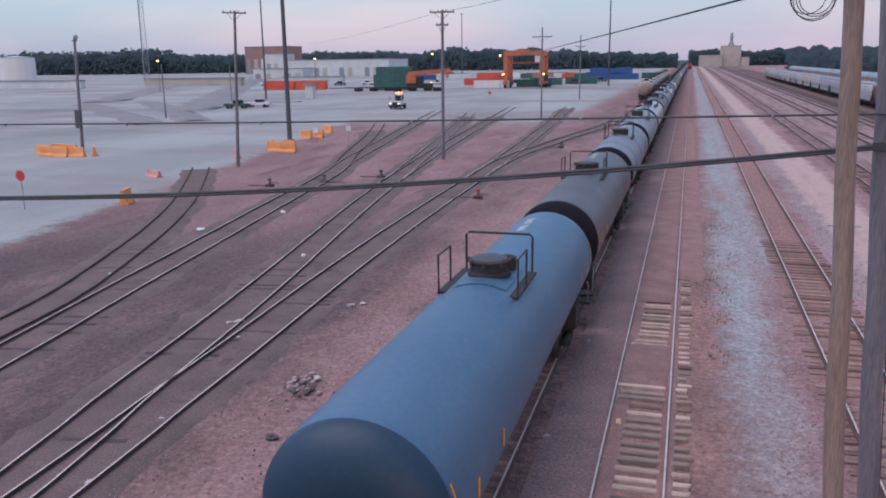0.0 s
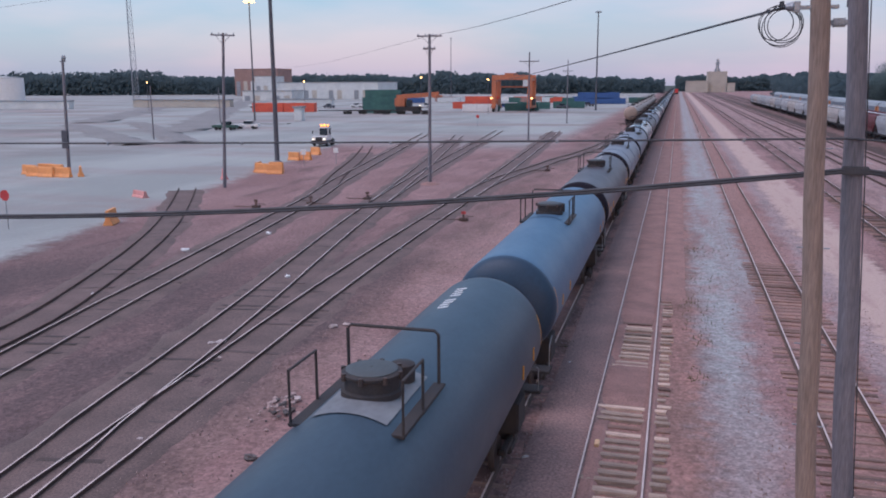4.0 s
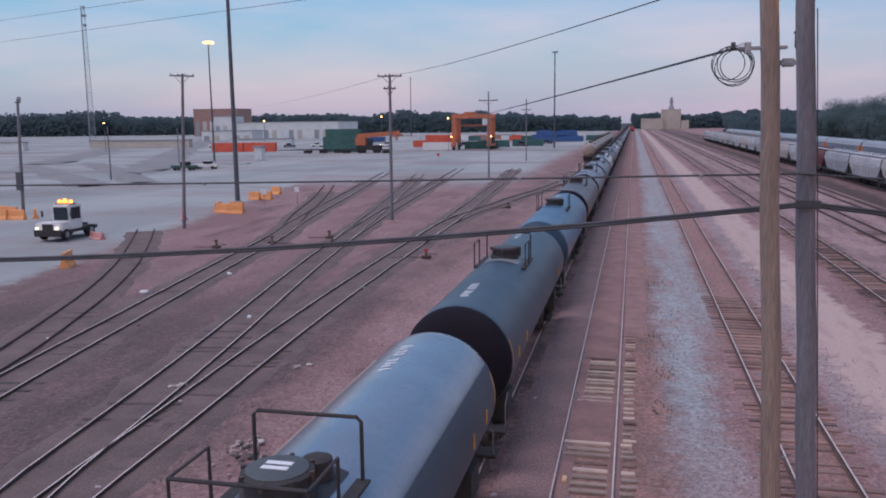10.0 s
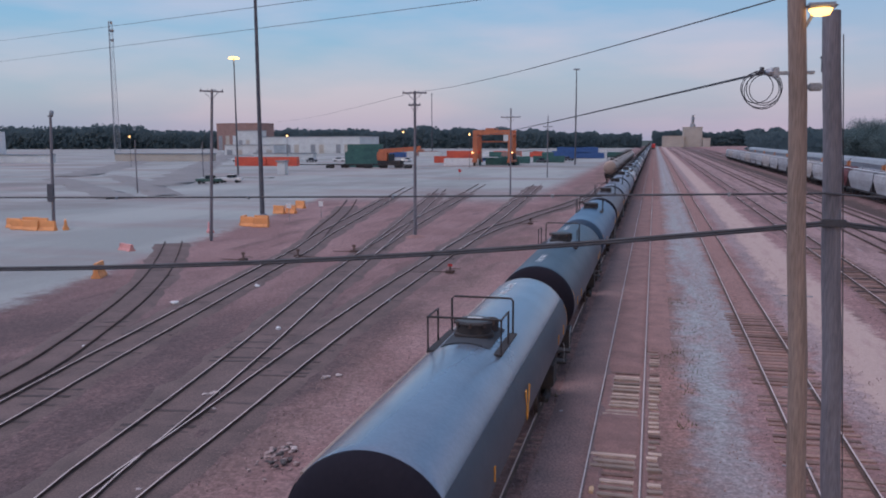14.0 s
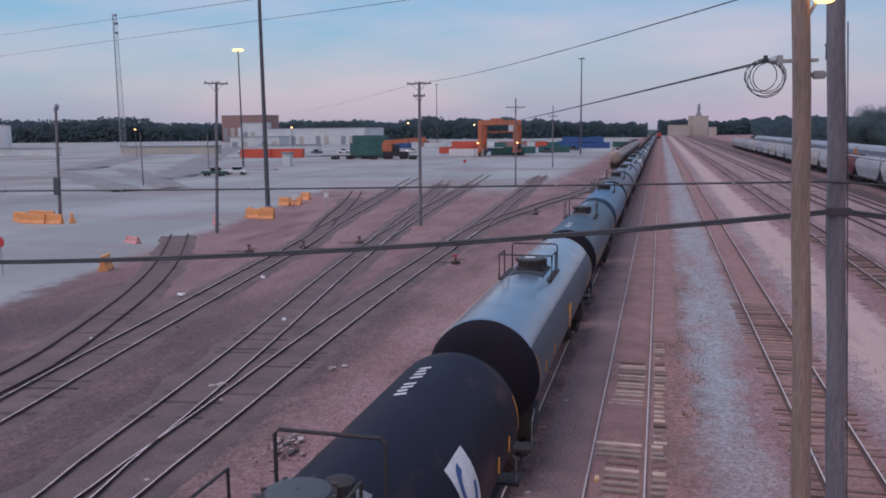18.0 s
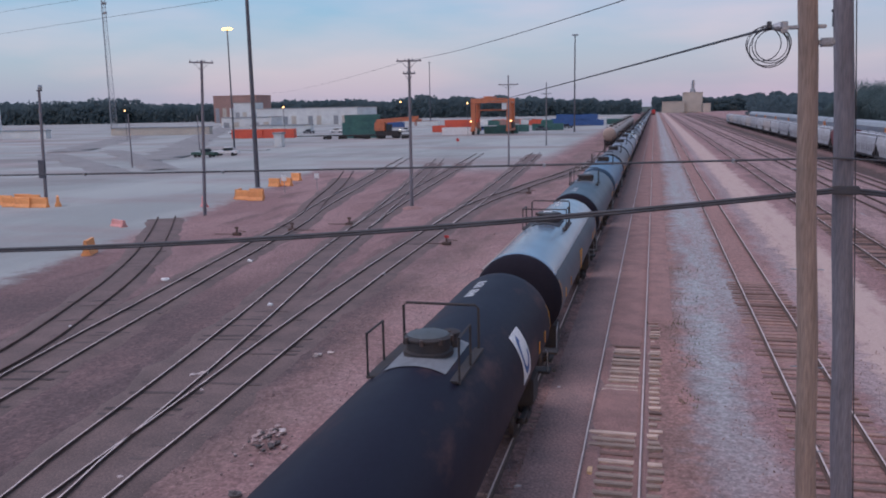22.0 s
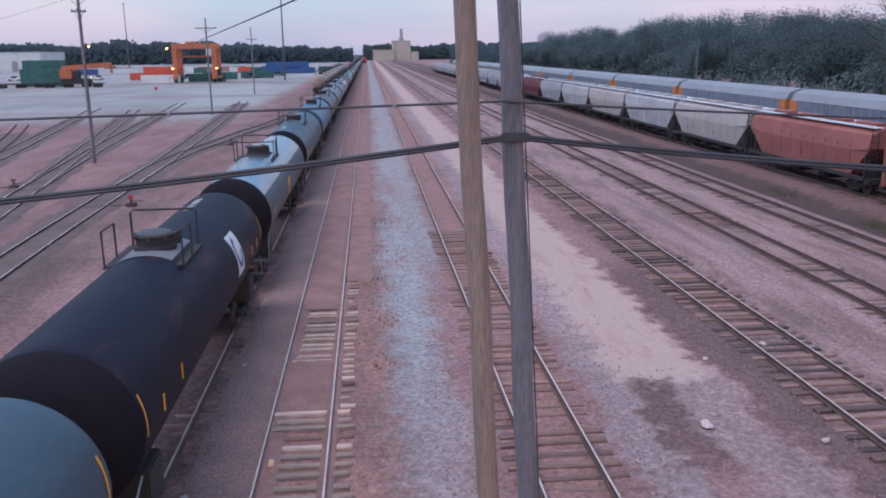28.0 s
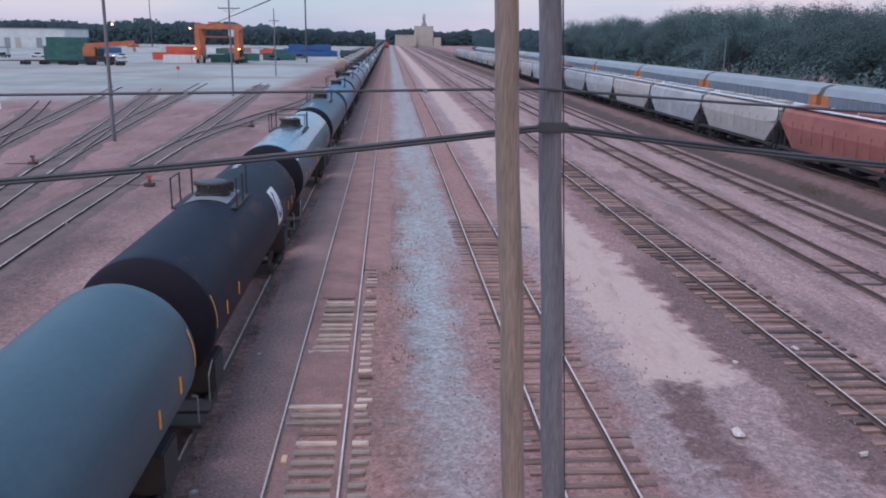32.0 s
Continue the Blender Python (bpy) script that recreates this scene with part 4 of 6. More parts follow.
def box_car():
    root = thing("box_car", Matrix.Translation((33.5, 40.7, 0)), "rust-red boxcar with bright graffiti along its flank", "boxcar")
    h, w = 8.2, 1.55
    rust = mat("rust_red_boxcar_paint", (0.27, 0.085, 0.065), (0.20, 0.07, 0.055), rough=0.7, scale=0.7)
    part("car_body", boxes((-w, w, -h, h, 1.15, 4.5), bevel=0.05), rust, root)
    part("roof", boxes((-w - 0.04, w + 0.04, -h - 0.05, h + 0.05, 4.5, 4.62), bevel=0.04), mat("dark_maroon_roof_paint", (0.13, 0.04, 0.04), (0.09, 0.032, 0.034), scale=0.8), root, "dark maroon roof")
    for k in range(17):
        yy = -h + 0.4 + k * (2 * h - 0.8) / 16
        if 4 < k < 11:
            continue
        part("side_post", boxes((-w - 0.07, -w, yy - 0.07, yy + 0.07, 1.15, 4.45)), rust, root)
    part("sliding_door", boxes((-w - 0.10, -w, -3.2, 1.2, 1.2, 4.2), bevel=0.02), mat("faded_door_paint", (0.42, 0.38, 0.37), (0.30, 0.16, 0.13), scale=0.8), root, "pale faded sliding door")
    for k in range(6):
        part("door_rib", boxes((-w - 0.14, -w - 0.10, -3.0 + 0.78 * k, -2.85 + 0.78 * k, 1.25, 4.15)), P_HGREY, root)
    for s in (-1, 1):
        truck_parts(root, s * (h - 1.9))
        part("end_sill", boxes((-1.4, 1.4, s * h - 0.1, s * h + 0.35, 0.9, 1.25), bevel=0.02), M_BLACK, root)
    # graffiti: plain painted shapes
    spray = [mat("spray_" + n, c, tuple(v * 0.8 for v in c), rough=0.6, scale=2) for n, c in (("green", (0.10, 0.26, 0.17)), ("yellow", (0.50, 0.42, 0.12)), ("blue", (0.20, 0.25, 0.46)), ("white", (0.50, 0.52, 0.60)))]
    rng, count = random.Random(4), 0
    for y0, y1, z0, z1, sp, n in ((4.3, 7.6, 1.9, 2.5, spray[0], 34), (4.0, 7.4, 1.35, 1.9, spray[1], 32), (2.2, 3.6, 1.4, 2.3, spray[2], 16), (-3.0, 1.0, 1.4, 2.2, spray[2], 40), (-3.1, 1.1, 1.35, 2.3, spray[3], 36), (-7.5, -4, 1.5, 2.3, spray[0], 16)):
        off = 0.105 if y1 < 2 else 0.012
        for _ in range(n):
            count += 1
            cy, cz, a, bend = rng.uniform(y0, y1), rng.uniform(z0, z1), rng.uniform(0, 6.28), rng.uniform(-1.8, 1.8)
            run, wide, x = rng.uniform(0.3, 0.6), rng.uniform(0.05, 0.10), -w - off - 0.0004 * count
            v = []
            for k in range(7):
                q = a + bend * (k / 6 - 0.5)
                cy, cz = cy + run / 6 * math.cos(q), cz + run / 6 * math.sin(q)
                u = wide * math.sin(math.pi * (k + 0.7) / 7.4)
                v += [(x, cy - u * math.sin(q), cz + u * math.cos(q)), (x, cy + u * math.sin(q), cz - u * math.cos(q))]
            part("graffiti_stroke", (v, [(2 * k, 2 * k + 1, 2 * k + 3, 2 * k + 2) for k in range(6)]), sp, root, "spray-painted stroke")
    return root


box_car()
P_RACK = mat("blue_grey_rack_panel", (0.22, 0.245, 0.30), (0.17, 0.19, 0.235), rough=0.5, metal=0.2, scale=0.4)
P_RACK_ROOF = mat("pale_rack_roof", (0.33, 0.335, 0.35), (0.26, 0.262, 0.275), rough=0.5, metal=0.2, scale=0.3)
P_RACK_END = mat("orange_rack_end", (0.55, 0.20, 0.07), (0.45, 0.16, 0.06), rough=0.6)


def auto_rack():
    root = thing("auto_carrier", Matrix(), "tall grey-blue auto carrier car with orange ends", "rail car", "parked auto carriers")
    h, w = 12.25, 1.55
    cross = [(-w, 1.2), (-w, 4.9), (-w * 0.8, 5.5), (-0.5, 5.75), (0.5, 5.75), (w * 0.8, 5.5), (w, 4.9), (w, 1.2)]
    fix(part("rack_body", swept([Vector((0, -h, 0)), Vector((0, h, 0))], 0, cross[1:-1]), P_RACK_ROOF, root, "pale curved roof"))
    for s in (-1, 1):
        for k in range(22):
            y0 = -h + 1.2 + k * (2 * h - 2.4) / 22
            part("side_panel", boxes((s * w - 0.03, s * w + 0.03, y0 + 0.03, y0 + (2 * h - 2.4) / 22 - 0.03, 1.5, 4.85)), P_RACK, root)
            part("side_post", boxes((s * (w + 0.03) - 0.05, s * (w + 0.03) + 0.05, y0 - 0.05, y0 + 0.05, 1.2, 4.9)), P_RACK_ROOF, root)
        part("end_door", boxes((-w, w, s * (h - 0.1) - 0.1, s * (h - 0.1) + 0.1, 1.2, 5.0)), P_RACK_END, root)
        for q in (-1, 1):
            part("end_panel", boxes((q * w - 0.05, q * w + 0.05, min(s * (h - 1.2), s * h), max(s * (h - 1.2), s * h), 1.3, 4.9)), P_RACK_END, root, "orange corner panel")
        part("side_sill", boxes((s * w - 0.08, s * w + 0.08, -h, h, 0.95, 1.5)), M_BLACK, root)
        truck_parts(root, s * (h - 2.5))
    return root


rack = auto_rack()
rack.matrix_basis = Matrix.Translation((38.6, 57.6, 0))
for k in range(12):
    copy_thing(rack, Matrix.Translation((38.6, 57.6 - 25.3 + 25.3 * (k if k < 1 else k + 1), 0)))


# ---- the two near poles with their cables ----
def near_pole(name, label, base, top, r0, r1, material):
    root = thing(name, Matrix.Translation(base), label, "utility pole")
    rel = Vector(top) - Vector(base)
    path = [rel * (i / 14) + Vector((0.015 * math.sin(i * 1.3), 0.012 * math.cos(i * 1.7), 0)) for i in range(15)]
    smooth(fix(part("pole_shaft", tube(path, r0, 20, r1), material, root)))
    return root


wood = near_pole("wooden_pole", "tan weathered wooden utility pole with a street lamp", (3.78, 15.0, -0.2), (3.14, 15.0, 12.9), 0.178, 0.148, M_WOOD)
grey = near_pole("grey_pole", "dark grey wooden utility pole carrying cable bundles", (4.75, 17.0, -0.2), (4.13, 17.0, 11.85), 0.20, 0.168, M_WOOD_GREY)
w0 = Vector((3.78, 15.0, -0.2))


def on_wood(z):
    return Vector((3.78 - 0.64 * (z + 0.2) / 13.1, 15.0, z)) - w0


# bracket, dead-end clamp, fuse and lamp on the tan pole
c = on_wood(10.55)
part("cable_bracket", boxes((c.x - 0.38, c.x + 0.28, -0.05, 0.05, c.z - 0.03, c.z + 0.03), (c.x - 0.40, c.x - 0.30, -0.07, 0.07, c.z - 0.08, c.z + 0.10), bevel=0.01), M_STEEL, wood)
part("clamp", moved(lathe([(-0.1, 0.05), (0.0, 0.08), (0.1, 0.05)], 10, "x"), c.x - 0.42, 0, c.z + 0.02), M_STEEL, wood)
part("splice_case", boxes((c.x + 0.18, c.x + 0.42, -0.07, 0.07, c.z - 0.32, c.z - 0.18), bevel=0.03), M_STEEL, wood)
c = on_wood(11.45)
part("lamp_arm", tube([c + Vector((0.1, 0, -0.2)), c + Vector((0.25, 0, 0.1)), c + Vector((0.42, -0.05, 0.16))], 0.03, 8), M_STEEL, wood)
lamp_head = part("lamp_head", boxes((c.x + 0.12, c.x + 0.62, -0.2, 0.1, c.z + 0.16, c.z + 0.26), bevel=0.04), M_STEEL, wood)
smooth(fix(part("lamp_lens", moved(lathe([(-0.10, 0.02), (-0.08, 0.14), (0.0, 0.19), (0.02, 0.19)], 16, "z"), c.x + 0.36, -0.06, c.z + 0.14), M_LAMP, lamp_head, "glowing amber lamp")))
for z in (3.4, 4.9, 6.6, 8.28):
    p = on_wood(z)
    part("pole_step", moved(lathe([(-0.26, 0.012), (0.26, 0.012)], 6, "x"), p.x, -0.02, p.z), M_STEEL, wood)
c = Vector((4.34 - 4.75, 0, 7.75 + 0.2))
part("cable_clamp", boxes((c.x - 0.24, c.x + 0.24, -0.25, -0.17, c.z - 0.08, c.z + 0.08), bevel=0.02), M_WIRE, grey)
part("pole_bolt", boxes((c.x - 0.35, c.x - 0.30, -0.03, 0.03, c.z + 2.95, c.z + 3.25), (c.x - 0.37, c.x - 0.28, -0.03, 0.03, c.z + 3.2, c.z + 3.25)), M_DARK, grey)
part("ground_wire", tube([(0.2 - 0.60 * k / 8, -0.04, 0.2 + 11.4 * k / 8) for k in range(9)], 0.012, 5), M_WIRE, grey)


def cable(name, label, paths, r, sides=6, category="cable"):
    root = thing(name, Matrix(), label, category)
    for p in paths:
        smooth(fix(part("strand", tube(p, r, sides), M_WIRE, root)))
    return root


LOW, HIGH = Vector((4.32, 16.78, 7.74)), Vector((4.15, 16.80, 8.34))
cable("cable_bundle", "thick black cable bundle sagging from the grey pole", [sag(LOW, (-56.0, 17.0, 7.74), 1.85, 48), sag(LOW + Vector((0, 0, 0.05)), (-56.0, 17.0, 7.79), 1.84, 48), sag(LOW, (42.0, 17.0, 7.6), 1.15, 30), sag(LOW + Vector((0, 0, 0.05)), (42.0, 17.0, 7.65), 1.14, 30)], 0.033)
cable("thin_cable", "thin black cable crossing the tracks", [sag(HIGH, (-60.0, 17.0, 7.9), 0.25, 36), sag(HIGH, (42.0, 17.0, 7.9), 0.55, 24)], 0.022)
for k in range(7):
    q = sag(HIGH, (-60.0, 17.0, 7.9), 0.25, 36)[1 + 2 * k]
    o = thing("cable_clip", Matrix.Translation(q), "small pale clip on the thin cable", "clip", "cable clips")
    part("clip_body", boxes((-0.03, 0.03, -0.03, 0.03, -0.045, 0.03), bevel=0.008), M_STEEL, o)
DEAD = Vector((2.92, 15.0, 10.60))
cable("service_cable", "twisted service cable running to the far poles", [sag(DEAD, (-68.0, 300.0, 10.4), 0.6, 60), sag(DEAD + Vector((0, 0, 0.022)), (-68.0, 300.0, 10.45), 0.6, 60)], 0.013)
cable("overhead_wire", "thin overhead wire to a cross-arm pole", [sag((3.19, 15.0, 11.9), (-21.3, 75.6, 13.9), 0.3, 40), sag((-21.3, 75.6, 13.9), (-148.0, 300.0, 16.7), 1.0, 40)], 0.014)
for a, b in (((-78.6, 90, 22.4), (-17.9, 40, 16.5)), ((-78.9, 90, 19.8), (-8.9, 40, 16.1))):
    a, b = Vector(a), Vector(b)
    cable("overhead_wire", "thin overhead wire high above the yard", [[a + (a - b) * 1.2, a, a.lerp(b, 0.5), b, b + (b - a) * 0.9]], 0.016)


def coil():
    root = thing("cable_coil", Matrix.Translation((2.68, 15.0, 10.28)), "loose coil of spare black cable hung by the pole", "cable coil")
    for k, (r, dx, dz) in enumerate(((0.325, 0.0, 0.0), (0.30, 0.05, 0.02), (0.27, -0.07, 0.03), (0.31, 0.03, -0.035), (0.25, 0.06, 0.01))):
        part("loop", tube([(dx + r * math.sin(i / 24 * 6.2832), 0.03 * k, dz + r * math.cos(i / 24 * 6.2832)) for i in range(25)], 0.0085, 5, cap=False), M_WIRE, root)
    part("tie_strap", boxes((-0.03, 0.03, -0.02, 0.12, 0.28, 0.38)), M_WIRE, root)


coil()


# ---- far poles, masts and lights ----
def cross_pole(x, y, h, label, arms=((0.15, 2.4),), lean=0.0, r=0.17):
    root = thing("utility_pole", Matrix.Translation((x, y, 0)) @ Matrix.Rotation(radians(lean), 4, "Y"), label, "utility pole", "far utility poles")
    smooth(fix(part("pole_shaft", tube([(0, 0, h * k / 6) for k in range(7)], r, 10, r * 0.7), M_WOOD_GREY, root)))
    for dz, w in arms:
        part("cross_arm", boxes((-w / 2, w / 2, -0.14, -0.04, h - dz - 0.12, h - dz + 0.02)), M_WOOD_GREY, root)
        for k in range(4):
            part("insulator", moved(lathe([(0, 0.03), (0.06, 0.06), (0.14, 0.05), (0.18, 0.02)], 8, "z"), -w / 2 + 0.1 + k * (w - 0.2) / 3, -0.09, h - dz), M_STEEL, root)
        for s in (-1, 1):
            part("arm_brace", tube([(s * w * 0.3, -0.1, h - dz - 0.1), (0, -0.1, h - dz - 0.8)], 0.025, 5), M_WOOD_GREY, root)
    return root


cross_pole(-21.5, 75.6, 14.0, "weathered wooden utility pole with two cross arms", ((0.15, 2.4), (1.3, 1.2)), lean=0.4)
p = thing("dirt_mound", Matrix.Translation((-21.5, 75.6, -0.05)), "small dark heap of dirt round a pole", "dirt")
part("mound", lathe([(0, 1.1), (0.1, 0.8), (0.22, 0.4), (0.25, 0.05)], 10, "z"), M_DIRT, p)
cross_pole(-39.55, 68.5, 14.1, "wooden utility pole with one braced cross arm", ((0.15, 2.4),), lean=3.0)
cross_pole(-22.1, 134.0, 14.4, "thin utility pole with a cross arm", ((1.4, 3.2),), r=0.15)
cross_pole(-24.4, 201.0, 15.0, "thin utility pole far along the yard", ((2.6, 2.4),), r=0.15)
cross_pole(-90.0, 130.0, 9.5, "short far utility pole", (), r=0.14)
cross_pole(-112.0, 190.0, 9.0, "short far utility pole", (), r=0.14)
cross_pole(47.0, 115.0, 9.6, "thin pale pole before the trees", (), r=0.12)
cross_pole(47.0, 62.0, 9.4, "thin pale pole before the trees", (), r=0.12)
lp = cross_pole(-64.9, 78.0, 12.4, "dark pole with a camera on top in a barrier ring", (), lean=2.4, r=0.2)
part("camera_dome", moved(lathe([(-0.3, 0.15), (0, 0.25), (0.25, 0.2), (0.3, 0.05)], 12, "z"), 0.15, 0, 12.5), M_STEEL, lp)
part("equipment_box", boxes((-0.45, 0.35, -0.4, -0.12, 2.6, 4.6), bevel=0.03), M_DARK, lp)
part("camera_arm", boxes((-0.35, 0.35, -0.06, 0.06, 12.1, 12.2)), M_DARK, lp)


def mast(x, y, h, r, label, lit=False, heads=6):
    root = thing("light_mast", Matrix.Translation((x, y, 0)), label, "light mast", "yard light masts")
    smooth(fix(part("mast_shaft", tube([(0, 0, h * k / 8) for k in range(9)], r, 12, r * 0.55), M_DARK, root)))
    part("lamp_ring", moved(lathe([(-0.1, 0.9), (0.1, 0.9), (0.1, 0.7), (-0.1, 0.7)], 16, "z"), 0, 0, h), M_STEEL, root)
    for k in range(heads):
        a = 2 * math.pi * k / heads
        smooth(fix(part("lamp", moved(lathe([(-0.35, 0.05), (-0.3, 0.62 if lit else 0.25), (0, 0.55 if lit else 0.22), (0.15, 0.1)], 10, "z"), math.cos(a) * 0.9, math.sin(a) * 0.9, h), M_LAMP if lit else M_STEEL, root)))
    part("base_flange", lathe([(0, r * 1.8), (0.15, r * 1.8), (0.2, r * 1.1)], 12, "z"), M_STEEL, root)
    return root


mast(-46.8, 93.5, 34.0, 0.30, "tall dark light mast ringed by orange barriers")
mast(-26.8, 300.0, 34.0, 0.32, "tall thin light mast beside the tracks")
mast(-107.5, 200.0, 31.0, 0.26, "tall light mast with burning sodium lamps", lit=True)
mast(-161.5, 600.0, 43.0, 0.4, "tall light mast far off")
for x, y, z, h in ((-182.4, 260, 10.9, 1.0), (-120.9, 260, 10.9, 1.6), (-79.4, 260, 11.8, 0.8), (-57.5, 262, 11.0, 0.8)):
    o = thing("yard_lamp", Matrix.Translation((x, y, 0)), "thin lamp post with a small burning lamp", "lamp post", "small yard lamps")
    part("post", tube([(0, 0, 0), (0, 0, z)], 0.07, 8), M_DARK, o)
    part("lamp_hood", boxes((-0.5 * h, 0.5 * h, -0.3, 0.3, z + 0.18 * h, z + 0.4 * h)), M_BLACK, o)
    smooth(part("lamp_globe", moved(lathe([(-0.25, 0.03), (-0.16, 0.24), (0.0, 0.3), (0.16, 0.24), (0.25, 0.03)], 12, "z"), 0, -0.05, z - 0.1), M_LAMP_W, o))


def lattice_tower(x, y, h, w, label):
    root = thing("lattice_tower", Matrix.Translation((x, y, 0)), label, "radio tower")
    legs = [Vector((w * math.cos(a), w * math.sin(a), 0)) for a in (0.5, 2.6, 4.7)]
    n = int(h / 3)
    for q in legs:
        part("leg", tube([q, q * 0.55 + Vector((0, 0, h))], 0.16, 5), M_STEEL, root)
    bars = []
    for k in range(n):
        f0, f1 = k / n, (k + 1) / n
        for i in range(3):
            a, b = legs[i], legs[(i + 1) % 3]
            bars.append(tube([a * (1 - 0.45 * f0) + Vector((0, 0, h * f0)), b * (1 - 0.45 * f1) + Vector((0, 0, h * f1))], 0.09, 4))
            bars.append(tube([a * (1 - 0.45 * f1) + Vector((0, 0, h * f1)), b * (1 - 0.45 * f1) + Vector((0, 0, h * f1))], 0.07, 4))
    part("bracing", join(*bars), M_STEEL, root)
    for z, r in ((h * 0.93, 1.6), (h * 0.86, 1.3), (h * 0.99, 0.9)):
        part("dish", moved(lathe([(-0.7, r * 0.8), (0.7, r)], 12, "z"), 1.2, 0, z), M_STEEL, root)
    return root


lattice_tower(-362, 500, 90, 2.6, "tall grey lattice radio tower with dishes")

# ---- buildings far off ----
def building(name, x0, x1, y0, y1, h, material, label, windows=0, roof=None):
    root = thing(name, Matrix.Translation(((x0 + x1) / 2, (y0 + y1) / 2, 0)), label, "building")
    a, b = (x1 - x0) / 2, (y1 - y0) / 2
    part("wall", boxes((-a, a, -b, b, 0, h)), material, root)
    part("roof", boxes((-a - 0.3, a + 0.3, -b - 0.3, b + 0.3, h, h + 0.5)), roof or M_STEEL, root)
    for k in range(windows):
        x = -a + (2 * a) * (k + 0.5) / windows
        part("loading_door", boxes((x - a / windows * 0.55, x + a / windows * 0.55, -b - 0.12, -b + 0.1, 0.2, h * 0.55)), (M_STEEL, M_CREAM, M_SHED)[k % 3], root)
    return root


building("warehouse", -263, -190, 520, 560, 11.2, M_SHED, "long pale metal warehouse with dock doors", 12)
building("low_shed", -262, -228, 470, 486, 6.0, M_SHED, "low pale metal shed beside a warehouse", 5)
building("brick_building", -398, -354, 700, 730, 24.5, M_BRICK, "dark red brick building above the trees", 6, M_BRICK)
building("silo_block", -345, -325, 640, 655, 17, M_SHED, "pale block of silos", 3)
building("cream_building", 8.6, 31, 900, 925, 11.3, M_CREAM, "cream concrete building with a flat roof", 0, M_CREAM)
building("cream_building", 29.6, 49, 905, 930, 20.4, M_CREAM, "taller cream concrete tower house", 0, M_CREAM)
building("cream_building", 49.4, 57, 900, 925, 9.0, M_CREAM, "low cream concrete building", 0, M_CREAM)
o = thing("roof_stack", Matrix.Translation((39.5, 915, 20.9)), "grey stepped stack on the cream tower house", "chimney")
for k, (r, z0, z1) in enumerate(((3.0, 0, 3), (1.6, 3, 8), (2.4, 8, 9), (1.4, 9, 12.5))):
    part("stack_stage", moved(lathe([(z0, r), (z1, r * 0.9)], 12, "z"), 0, 0, 0), M_STEEL, o)
o = thing("storage_tank", Matrix.Translation((-424, 450, 0)), "white cylindrical storage tank", "storage tank")
smooth(fix(part("tank_wall", lathe([(0, 11.3), (15.2, 11.3)], 40, "z"), M_WHITE, o)))
smooth(fix(part("tank_roof", lathe([(15.2, 11.3), (15.9, 9), (16.4, 0.1)], 40, "z"), M_WHITE, o)))
part("rim_rail", moved(lathe([(0, 11.4), (0.5, 11.4), (0.5, 11.3)], 40, "z"), 0, 0, 15.2), M_STEEL, o)
o = thing("rail_engine", Matrix.Translation((0.0, 760, 0)), "distant red locomotive on the main track", "locomotive")
part("engine_body", boxes((-1.5, 1.5, -9, 9, 1.2, 4.6), bevel=0.1), M_RED, o)
part("engine_nose", boxes((-1.4, 1.4, -10.5, -9, 1.2, 3.2), bevel=0.2), M_RED, o)
part("engine_frame", boxes((-1.5, 1.5, -10.6, 9.2, 0.178, 1.2)), M_BLACK, o)


# ---- dirt windrows across the paved yard ----
M_WINDROW = mat("brown_windrow_dirt", (0.185, 0.172, 0.168), (0.24, 0.225, 0.218), scale=0.12, rough=0.95, bump=0.6, fine=6)
for pts, wide in (([(-150, 186), (-176, 236), (-205, 290), (-262, 396), (-331, 524)], 9), ([(-146, 176), (-128, 160), (-107, 139), (-95, 128), (-84, 116)], 5), ([(-140, 192), (-122, 173), (-104, 153), (-92, 138), (-80, 124)], 5), ([(-100, 150), (-113, 179), (-140, 232), (-166, 283), (-232, 414), (-283, 516)], 9), ([(-128, 205), (-118, 196), (-104, 190), (-92, 188)], 4)):
    o = thing("dirt_windrow", Matrix(), "low brown dirt windrow curving across the paving", "dirt", "dirt windrows")
    line = curve_through(pts, 4.0)
    verts, faces = [], []
    for i, p in enumerate(line):
        d = (line[min(i + 1, len(line) - 1)] - line[max(i - 1, 0)]).normalized()
        for k in range(7):
            u = (k / 3 - 1) * wide * (0.75 + 0.5 * noise.noise(Vector((i * 0.35, k * 0.9, wide))))
            verts.append((p.x + d.y * u, p.y - d.x * u, -0.09 + 0.28 * (1 - abs(k / 3 - 1)) * (0.9 + 0.5 * noise.noise(Vector((i * 0.5, k, 1))))))
    for j in range(len(line) - 1):
        for k in range(6):
            faces.append((j * 7 + k, j * 7 + k + 1, j * 7 + k + 8, j * 7 + k + 7))
    smooth(part("dirt_ridge", (verts, faces), M_WINDROW, o), 180)

